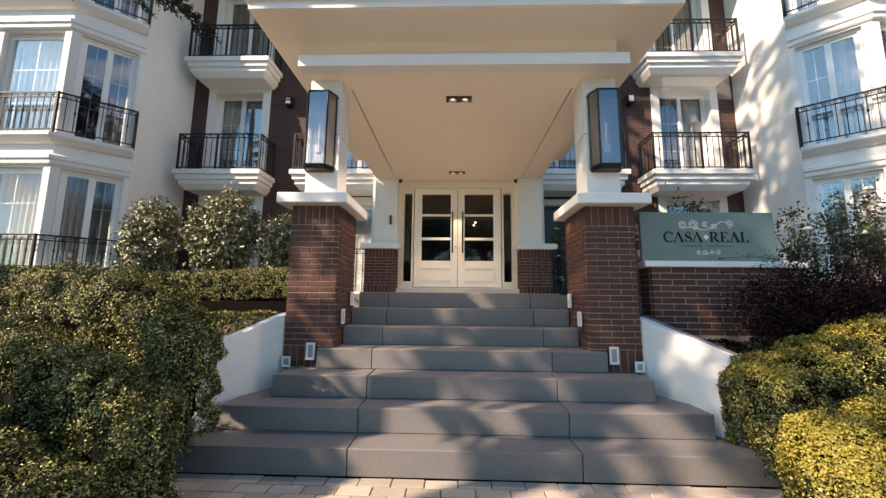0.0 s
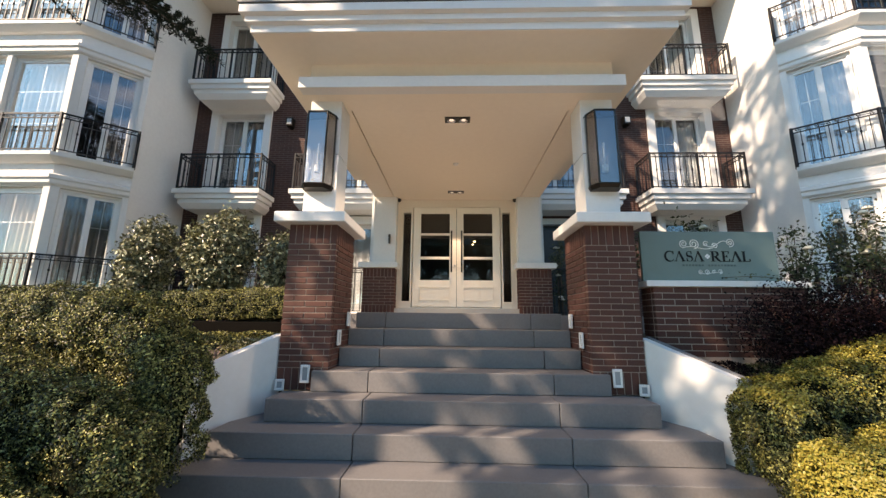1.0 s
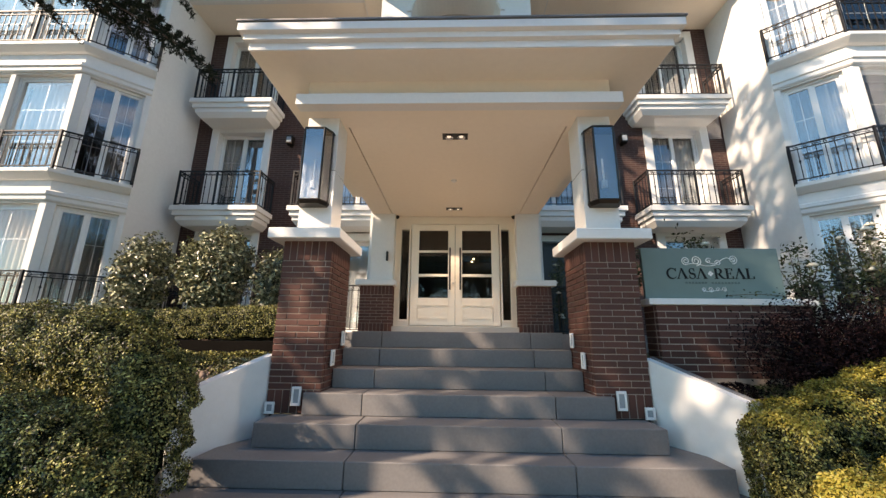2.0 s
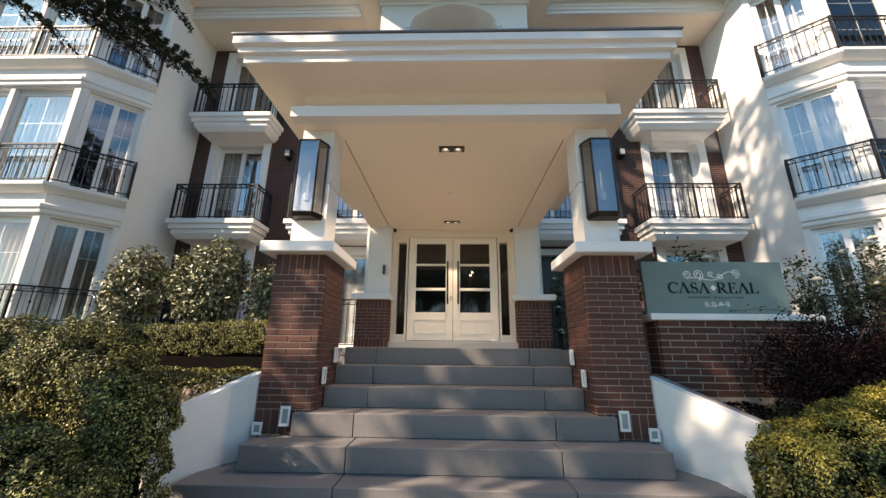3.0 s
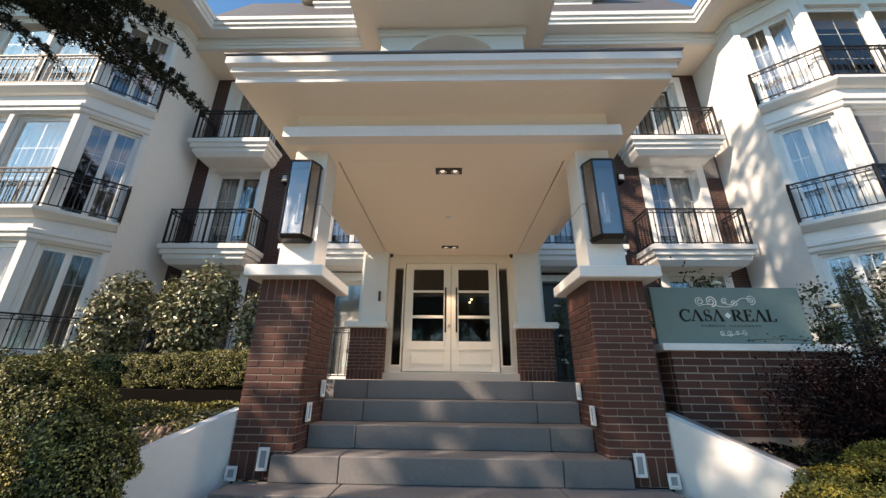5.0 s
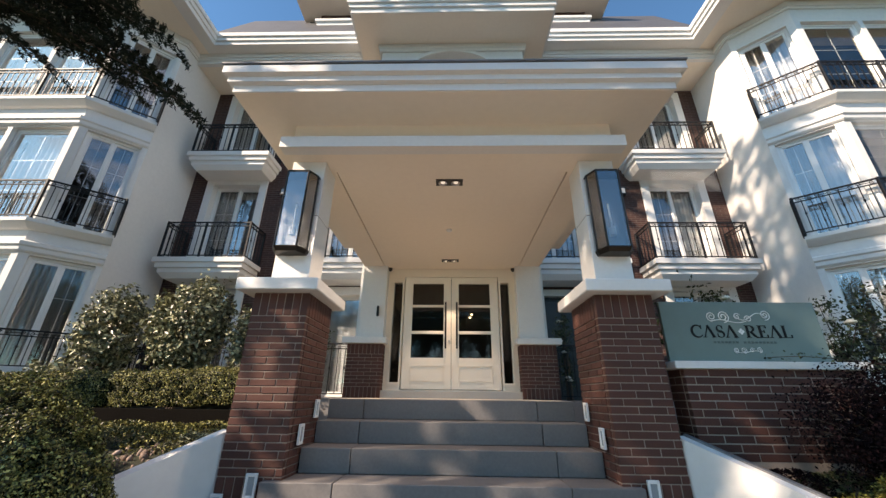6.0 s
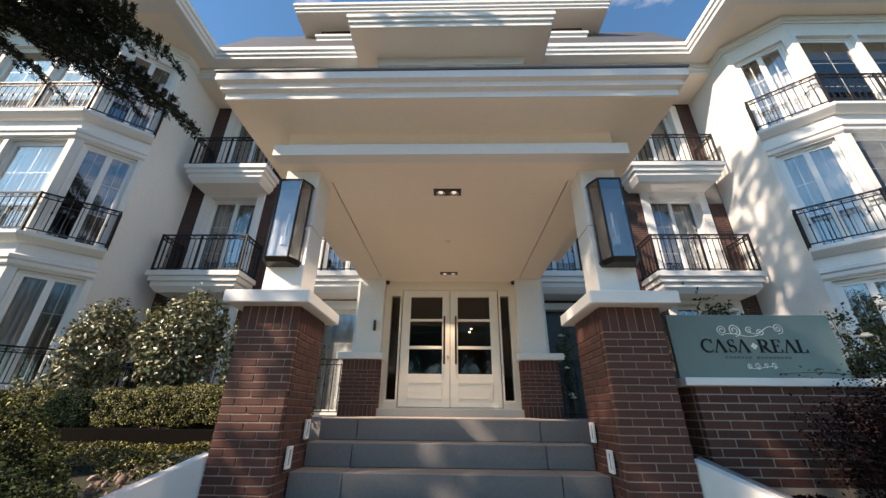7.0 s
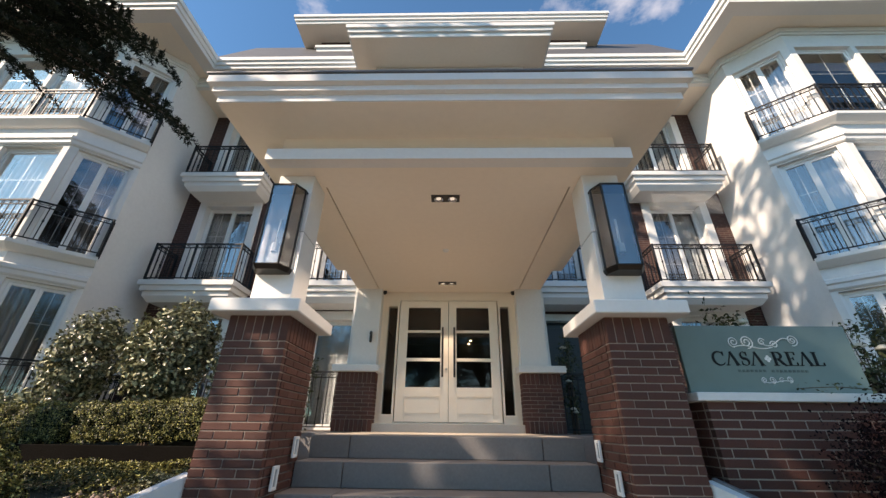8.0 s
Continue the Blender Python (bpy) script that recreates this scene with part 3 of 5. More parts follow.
# ---- eaves and roofs ----
def build_eaves():
    z = 9.56
    prof = [(0.0, z), (0.0, z + 0.10), (0.04, z + 0.11), (0.04, z + 0.21), (0.08, z + 0.22), (0.08, z + 0.33), (-0.3, z + 0.36), (-0.3, z)]
    path = [(-13.4, 4.68), (-6.05, 4.68), (-6.05, 6.17), (5.95, 6.17), (5.95, 4.68), (13.4, 4.68)]
    structure("eaves_fascia", sweep(bmesh.new(), path, prof), TRIM_WHITE, "stepped white eaves fascia under the roof", "eaves")
    bm = boxes((-13.4, -6.07, 4.70, 8.0, z + 0.004, z + 0.10), (5.97, 13.4, 4.70, 8.0, z + 0.004, z + 0.10), (-6.07, 5.97, 6.19, 8.0, z + 0.004, z + 0.10))
    structure("eaves_soffit", bm, CREAM, "smooth cream painted eaves soffit", "eaves")
    z = 9.28
    for a, b in ((-6.64, -1.69), (1.69, 6.64)):
        bm = sweep(bmesh.new(), [(a, 6.5), (b, 6.5)], [(0.0, z), (0.0, z + 0.08), (0.03, z + 0.09), (0.03, z + 0.16), (0.06, z + 0.17), (0.06, z + 0.28), (-0.1, z + 0.28), (-0.1, z)])
        structure("trim", bm, TRIM_WHITE, "stepped white moulding below the eaves", "trim")
        structure("lower_soffit", boxes((a, b, 6.51, WY, z + 0.004, z + 0.05)), CREAM, "cream painted soffit above the recessed balconies", "eaves")
    for side in (-1, 1):
        bm = sweep(bmesh.new(), side_path(side, BAY[:]), [(0, 9.36), (0.03, 9.36), (0.03, 9.42), (0.06, 9.43), (0.06, 9.555), (0, 9.555)])
        structure("trim", bm, TRIM_WHITE, "small white moulding under the eaves of a wing", "trim")
    # slate mansard
    bm = bmesh.new()
    zs = 9.90
    loft(bm, [[(-6.2, 6.12, zs), (6.2, 6.12, zs), (13.4, 14, zs), (-13.4, 14, zs)], [(-6.3, 7.6, 12.4), (6.3, 7.6, 12.4), (9, 13, 12.4), (-9, 13, 12.4)]])
    structure("roof", bm, SLATE, "dark grey slate mansard roof", "roof")
    for side in (-1, 1):
        bm = bmesh.new()
        x0, x1 = sorted((side * 6.0, side * 13.4))
        loft(bm, [[(x0, 4.73, zs - 0.03), (x1, 4.73, zs - 0.03), (x1, 15, zs - 0.03), (x0, 15, zs - 0.03)], [(x0 + 3.0, 7.6, 11.3), (x1 - 2.4, 7.6, 11.3), (x1 - 2.4, 12.5, 11.3), (x0 + 3.0, 12.5, 11.3)]])
        structure("roof", bm, SLATE, "dark grey slate mansard roof of a wing", "roof")


build_eaves()


def build_attic():
    bm = boxes((-3.92, 3.92, 7.1, 12.0, 9.9, 11.93))
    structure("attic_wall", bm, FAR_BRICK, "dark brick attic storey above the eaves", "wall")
    bm = tiers(bmesh.new(), -3.97, 3.97, 6.86, 8.6, [(0, 11.45), (0, 11.36), (0.05, 11.33), (0.05, 11.0), (0.08, 9.9)])
    structure("attic_base", bm, TRIM_WHITE, "white moulded base of the attic storey", "trim")
    bm = tiers(bmesh.new(), -4.58, 4.58, 6.44, 12.6, [(0.02, 12.26), (0, 12.23), (0, 12.13), (0.04, 12.12), (0.04, 12.02), (0.08, 12.01), (0.08, 11.92)])
    structure("attic_cornice", bm, TRIM_WHITE, "stepped white cornice of the attic storey", "eaves")
    structure("attic_soffit", boxes((-4.48, 4.48, 6.54, 12.0, 11.90, 11.916)), CREAM, "cream painted soffit of the attic cornice", "eaves")


build_attic()


def build_tower():
    """The projecting middle bay over the entrance, with an arched niche under its own eaves."""
    y = 6.0
    bm = bmesh.new()
    box(bm, -1.68, 1.68, y + 0.75, WY, 3.86, 9.2)
    box(bm, -1.68, -1.0, y, y + 0.75, 3.86, 9.2)
    box(bm, 1.0, 1.68, y, y + 0.75, 3.86, 9.2)
    n = 20
    for i in range(n):
        x0, x1 = -1 + 2 * i / n, -1 + 2 * (i + 1) / n
        zs = [8.36 + 0.64 * math.sqrt(max(0, 1 - x * x)) for x in (x0, x1)]
        loft(bm, [[(x0, y, zs[0]), (x0, y + 0.75, zs[0]), (x0, y + 0.75, 9.2), (x0, y, 9.2)], [(x1, y, zs[1]), (x1, y + 0.75, zs[1]), (x1, y + 0.75, 9.2), (x1, y, 9.2)]])
    # added panel that paints the niche's shade behind the arch
    structure("niche_back", boxes((-0.998, 0.998, y + 0.70, y + 0.746, 7.6, 9.0)), NICHE_SHADE, "back of the arched niche, its shade painted in dark beige", "wall")
    structure("wall_middle_bay", bm, RENDER_WHITE, "white rendered middle bay with an arched niche", "wall")
    bm = bmesh.new()
    rings = []
    for i in range(33):
        a = math.pi * i / 32
        c, s = -math.cos(a), math.sin(a)
        rings.append([(c * 1.0, y - 0.03, 8.36 + 0.64 * s), (c * 1.10, y - 0.03, 8.36 + 0.73 * s), (c * 1.10, y + 0.01, 8.36 + 0.73 * s), (c * 1.0, y + 0.01, 8.36 + 0.64 * s)])
    loft(bm, rings)
    structure("trim", bm, TRIM_WHITE, "white archivolt round the niche", "trim")
    bm = sweep(bmesh.new(), [(-1.69, 6.3), (-1.69, y), (1.69, y), (1.69, 6.3)], [(-0.02, 9.0), (0.04, 9.0), (0.05, 9.06), (0.08, 9.09), (0.08, 9.198), (-0.02, 9.198)])
    structure("trim", bm, TRIM_WHITE, "white cap moulding above the arched niche", "trim")
    bm = tiers(bmesh.new(), -2.34, 2.34, 5.05, WY + 0.3, [(0.03, 9.58), (0, 9.55), (0, 9.44), (0.045, 9.43), (0.045, 9.33), (0.09, 9.32), (0.09, 9.205)])
    structure("middle_eaves", bm, TRIM_WHITE, "stepped white eaves of the projecting middle bay", "eaves")
    structure("middle_soffit", boxes((-2.23, 2.23, 5.16, 6.2, 9.199, 9.203), (-2.23, -1.7, 6.2, 7.5, 9.199, 9.203), (1.7, 2.23, 6.2, 7.5, 9.199, 9.203)), CREAM, "cream painted soffit of the middle eaves", "eaves")


build_tower()


# ---- entrance canopy ----
def build_canopy():
    bm = tiers(bmesh.new(), -2.11, 2.11, 2.08, 5.99, [(0.02, 4.148), (0, 4.138), (0, 4.055), (0.042, 4.046), (0.042, 3.985), (0.084, 3.977), (0.084, 3.90)])
    structure("entrance_canopy", bm, TRIM_WHITE, "deep entrance canopy with three stepped white bands", "canopy")
    bm = tiers(bmesh.new(), -2.125, 2.125, 2.066, 5.99, [(0, 4.166), (0, 4.151)])
    structure("canopy_roof_edge", bm, ROOF_EDGE, "thin weathered roof edge of the canopy", "roof")
    structure("canopy_soffit", boxes((-2.015, 2.015, 2.175, 5.98, 3.893, 3.899)), CREAM, "smooth cream soffit of the canopy", "canopy")
    bm = bmesh.new()
    box(bm, -1.6, 1.6, 2.62, 2.93, 3.535, 3.893)
    box(bm, -1.6, -1.235, 2.93, 5.97, 3.535, 3.893)
    box(bm, 1.235, 1.6, 2.93, 5.97, 3.535, 3.893)
    structure("canopy_beam", bm, CREAM, "cream painted beams carrying the canopy", "beam")
    bm = boxes((-1.220, 1.220, 2.931, 6.13, 3.535, 3.60))
    structure("ceiling", bm, CREAM, "smooth cream porch ceiling with narrow shadow gaps", "ceiling")
    # dark sheet above the ceiling; its colour gives the gaps their shade
    structure("ceiling_back", boxes((-1.23, 1.23, 2.935, 6.13, 3.66, 3.70)), STONE_JOINT, "dark sheet painting the shade in the porch ceiling gaps", "ceiling")
    bm = tiers(bmesh.new(), -1.665, 1.665, 2.49, 2.62, [(0, 3.655), (0, 3.535)])
    structure("trim", bm, TRIM_WHITE, "white band across the front of the canopy beam", "trim")


build_canopy()


# ---- front pillars and lanterns ----
def white_column(side):
    a, b = sorted((side * 1.28, side * 1.62))
    structure("column_joint", boxes((a + 0.006, b - 0.006, 2.746, 3.044, 2.88, 2.95)), STONE_JOINT, "thin shadow joint round the white column", "trim")
    bm = boxes((a, b, 2.74, 3.05, 2.24, 2.915), (a, b, 2.74, 3.05, 2.922, 3.535), bevel=0.004)
    return structure("column", bm, TRIM_WHITE, "white painted upper column on a brick pillar", "column")


def pillar_cap(x0, x1, y0, y1, z0, z1, label="white slab cap of a brick pillar"):
    return structure("pillar_cap", boxes((x0, x1, y0, y1, z0, z1), bevel=0.008), TRIM_WHITE, label, "trim")


for side in (-1, 1):
    white_column(side)
    a, b = sorted((side * 1.12, side * 1.825))
    pillar_cap(a, b, 2.565, 3.42, 2.135, 2.24)
    a, b = sorted((side * 1.16, side * 1.60))
    structure("column", boxes((a, b, 5.95, 6.3, 2.24, 3.86), bevel=0.006), TRIM_WHITE, "white painted rear column of the porch", "column")
    a, b = sorted((side * 1.10, side * 1.84))
    pillar_cap(a, b, 5.86, 6.44, 2.135, 2.24)


# ---- entrance ----
def build_entrance():
    y = 6.14
    holes = [(1.22 - 0.86, 1.22 + 0.86, 1.42, 3.38), (1.22 - 1.05, 1.22 - 0.895, 1.53, 3.27), (1.22 + 0.895, 1.22 + 1.05, 1.53, 3.27)]
    bm = holed_wall(bmesh.new(), 2.44, 1.28, 3.86, 0.12, holes)
    bmesh.ops.transform(bm, matrix=pose(-1.22, y, 0), verts=bm.verts)
    structure("wall_entrance", bm, JOINERY, "cream white panelled entrance wall with side lights", "wall")
    structure("threshold", boxes((-1.22, 1.22, y - 0.16, y - 0.002, 1.278, 1.40), bevel=0.006), SILL_STONE, "pale stone threshold step before the doors", "step")
    for sgn in (-1, 1):
        a, b = sorted((sgn * 1.05, sgn * 0.895))
        w = thing("window", "narrow dark side light beside the entrance doors", "window", pose(0, y, 0))
        part("window_frame", boxes((a - 0.03, a, -0.015, 0.03, 1.50, 3.30), (b, b + 0.03, -0.015, 0.03, 1.50, 3.30), (a, b, -0.015, 0.03, 3.27, 3.30), (a, b, -0.015, 0.03, 1.50, 1.53), bevel=0.003), JOINERY, w)
        g = part("pane", boxes((a, b, 0.05, 0.056, 1.53, 3.27)), DOOR_GLASS, w)
        g.visible_shadow = False
        d = thing("entrance_door", "white half-glazed double entrance door leaf, closed", "door", pose(0, y, 0), "entrance door leaves")
        x0, x1 = sorted((sgn * 0.004, sgn * 0.845))
        g0, g1 = sorted((sgn * 0.135, sgn * 0.70))
        bm = boxes((x0, g0, -0.02, 0.04, 1.425, 3.37), (g1, x1, -0.02, 0.04, 1.425, 3.37), (g0, g1, -0.02, 0.04, 3.25, 3.37), (g0, g1, -0.02, 0.04, 1.425, 1.93), (g0, g1, -0.02, 0.04, 2.335, 2.385), (g0, g1, -0.02, 0.04, 2.81, 2.85), bevel=0.003)
        leaf = part("door_leaf", bm, JOINERY, d)
        for z0, z1 in ((1.93, 2.335), (2.385, 2.81), (2.85, 3.25)):
            g = part("pane", boxes((g0, g1, 0.005, 0.011, z0, z1)), DOOR_GLASS, leaf)
            g.visible_shadow = False
        fr = bmesh.new()
        for i, (a0, a1) in enumerate(((g0 + 0.0, g1 - 0.0),)):
            box(fr, a0, a1, -0.032, -0.021, 1.79, 1.805)
            box(fr, a0, a1, -0.032, -0.021, 1.55, 1.565)
            box(fr, a0, a0 + 0.015, -0.032, -0.021, 1.565, 1.79)
            box(fr, a1 - 0.015, a1, -0.032, -0.021, 1.565, 1.79)
        part("door_panel", fr, JOINERY, leaf)
        hb = bmesh.new()
        hx = sgn * 0.098
        box(hb, hx - 0.016, hx + 0.016, -0.085, -0.06, 2.08, 2.89, bevel=0.004)
        for z in (2.16, 2.80):
            tube(hb, (hx, -0.06, z), (hx, -0.02, z), 0.009)
        part("door_handle", hb, BLACK, d, "long black bar handle")
    lock = bmesh.new()
    tube(lock, (-0.035, y - 0.035, 2.21), (-0.035, y - 0.02, 2.21), 0.018, sides=14)
    tagged(part("door_lock", lock, CHROME), "small round steel lock on the door", "lock")
    bm = bmesh.new()
    box(bm, -1.30, -1.262, 5.90, 5.948, 2.60, 2.78, bevel=0.008)
    tube(bm, (-1.281, 5.90, 2.73), (-1.281, 5.87, 2.73), 0.016)
    tagged(part("intercom", bm, BLACK), "small black intercom fixed to the rear column", "intercom")
    for x in (-1.14, 1.14):
        bm = bmesh.new()
        bmesh.ops.create_uvsphere(bm, u_segments=12, v_segments=8, radius=0.035, matrix=Matrix.Translation((x, y - 0.06, 3.505)))
        tube(bm, (x, y - 0.06, 3.50), (x, y - 0.06, 3.536), 0.04, sides=14)
        tagged(part("security_camera", bm, BLACK, smooth=True), "small black dome camera under the ceiling", "camera")
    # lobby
    structure("lobby", boxes((-1.6, 1.6, 11.0, 11.1, 1.2, 3.7), (-1.66, -1.56, 6.27, 11.1, 1.2, 3.7), (1.56, 1.66, 6.27, 11.1, 1.2, 3.7), (-1.56, 1.56, 6.27, 11, 3.6, 3.7), (-1.56, 1.56, 6.27, 11.0, 1.30, 1.40)), ROOM_SHADE, "dim lobby behind the entrance doors", "room")
    structure("wall_vestibule", boxes((-1.72, -1.665, 6.27, WY - 0.002, 1.28, 3.858), (1.665, 1.72, 6.27, WY - 0.002, 1.28, 3.858)), RENDER_WHITE, "white rendered side wall of the entrance block", "wall")
    for i, (x, yy) in enumerate(((0.60, 10.4), (0.57, 10.85), (1.42, 10.4), (1.38, 10.85))):
        bm = bmesh.new()
        tube(bm, (x, yy, 3.57), (x, yy, 3.598), 0.028, sides=14)
        tagged(part("ceiling_spot", bm, SPOT_GLOW), "small lit warm spot in the lobby ceiling", "lamp", "lobby spots")


build_entrance()


def ceiling_downlight(y):
    d = thing("downlight", "black twin recessed downlight in the porch ceiling", "lamp", pose(-0.02, y, 3.535), "porch downlights")
    part("housing", boxes((-0.15, 0.15, -0.065, 0.065, -0.006, 0.0)), BLACK, d)
    for x in (-0.072, 0.072):
        bm = bmesh.new()
        bmesh.ops.create_cone(bm, cap_ends=False, segments=18, radius1=0.05, radius2=0.026, depth=0.012, matrix=Matrix.Translation((x, 0, -0.013)))
        part("reflector", bm, REFLECTOR, d, smooth=True)
        bm = bmesh.new()
        bmesh.ops.create_circle(bm, cap_ends=True, segments=14, radius=0.026, matrix=Matrix.Translation((x, 0, -0.0072)))
        part("bulb", bm, DOWN_GLOW, d, "small lit bulb face")


ceiling_downlight(3.13)
ceiling_downlight(5.66)
bm = bmesh.new()
tube(bm, (-0.03, 4.39, 3.515), (-0.03, 4.39, 3.536), 0.035, 0.045, sides=16)
tagged(part("smoke_detector", bm, LIGHT_PLASTIC), "small white detector on the porch ceiling", "detector")


def lantern(side):
    """A tall bronze box lantern with a faceted front, on the face of a white column."""
    l = thing("wall_lantern", "tall dark bronze faceted glass lantern on a white column", "lamp", pose(side * 1.47, 2.74, 2.50), "entrance lanterns")
    back, frontw, deep, H = 0.155, 0.10, 0.155, 0.84
    plan = [(-back, 0), (-back, -0.05), (-frontw, -deep), (frontw, -deep), (back, -0.05), (back, 0)]
    bm = bmesh.new()
    loft(bm, [[(x, y, 0.045) for x, y in plan], [(x * 1.02, y * 1.02, 0.035) for x, y in plan], [(x * 0.9, y * 0.86, 0.0) for x, y in plan]])
    part("bottom_plate", bm, BRONZE, l)
    bm = bmesh.new()
    loft(bm, [[(x * 1.02, y * 1.02, H - 0.03) for x, y in plan], [(x * 1.04, y * 1.04, H - 0.012) for x, y in plan], [(x * 0.97, y * 0.95, H) for x, y in plan]])
    part("top_plate", bm, BRONZE, l)
    part("back_plate", boxes((-back, back, -0.012, 0, 0.045, H - 0.03)), LANTERN_BACK, l, "back plate in the grey of sky reflected by the panes")
    for x, y in plan[1:5]:
        bm = bmesh.new()
        tube(bm, (x, y, 0.04), (x, y, H - 0.02), 0.010, sides=6)
        part("corner_bar", bm, BRONZE, l)
    for (ax, ay), (bx, by) in zip(plan, plan[1:]):
        bm = bmesh.new()
        d = Vector((bx - ax, by - ay)).normalized()
        nx, ny = -d.y * 0.002, d.x * 0.002
        loft(bm, [[(ax - nx, ay - ny, 0.045), (bx - nx, by - ny, 0.045), (bx + nx, by + ny, 0.045), (ax + nx, ay + ny, 0.045)], [(ax - nx, ay - ny, H - 0.03), (bx - nx, by - ny, H - 0.03), (bx + nx, by + ny, H - 0.03), (ax + nx, ay + ny, H - 0.03)]])
        g = part("pane", bm, LANTERN_GLASS, l)
        g.visible_shadow = False
    bm = bmesh.new()
    tube(bm, (0, -0.07, 0.18), (0, -0.07, 0.26), 0.03, sides=12)
    tube(bm, (0, -0.07, 0.26), (0, -0.07, 0.50), 0.010, sides=8)
    part("lamp_holder", bm, LIGHT_PLASTIC, l, "white lamp holder and tube")


lantern(-1)
lantern(1)


def brick_lantern(x):
    l = thing("wall_lantern", "small dark metal wall lantern on brick", "lamp", pose(x, WY, 5.85), "small wall lanterns")
    part("bracket", boxes((-0.04, 0.04, -0.03, 0, 0.0, 0.22), (-0.015, 0.015, -0.12, -0.03, 0.19, 0.22)), BRONZE, l)
    bm = bmesh.new()
    loft(bm, [[(sx * 0.075, -0.12 + sy * 0.075, 0.02) for sx, sy in ((-1, -1), (1, -1), (1, 1), (-1, 1))], [(sx * 0.085, -0.12 + sy * 0.085, 0.22) for sx, sy in ((-1, -1), (1, -1), (1, 1), (-1, 1))], [(sx * 0.03, -0.12 + sy * 0.03, 0.27) for sx, sy in ((-1, -1), (1, -1), (1, 1), (-1, 1))]])
    part("lantern_body", bm, BRONZE, l)
    part("pane", boxes((-0.055, 0.055, -0.205, -0.200, 0.05, 0.19)), GREY_LENS, l)


brick_lantern(-4.14)
brick_lantern(4.12)


def step_light(m, w, h, label):
    l = thing("step_light", label, "lamp", m, "step lights")
    part("bezel", boxes((-w / 2, -w / 2 + 0.018, -0.02, 0, -h / 2, h / 2), (w / 2 - 0.018, w / 2, -0.02, 0, -h / 2, h / 2), (-w / 2 + 0.018, w / 2 - 0.018, -0.02, 0, h / 2 - 0.022, h / 2), (-w / 2 + 0.018, w / 2 - 0.018, -0.02, 0, -h / 2, -h / 2 + 0.022), bevel=0.003), LIGHT_PLASTIC, l)
    part("lens", boxes((-w / 2 + 0.018, w / 2 - 0.018, -0.01, -0.002, -h / 2 + 0.022, h / 2 - 0.022)), GREY_LENS, l)


for s in (-1, 1):
    step_light(pose(s * 1.43, 2.664, 0.70), 0.085, 0.16, "white recessed step light on a brick pillar")
    step_light(pose(s * 1.66, 2.664, 0.60), 0.085, 0.10, "white recessed step light low on a brick pillar")
    step_light(pose(s * 1.204, 2.86, 1.02, 0, 0, 90 * -s), 0.085, 0.15, "white step light on a pillar's inner face")
    step_light(pose(s * 1.204, 3.16, 1.20, 0, 0, 90 * -s), 0.085, 0.15, "white step light on a pillar's inner face")


# ---- sign ----
SY = 2.80


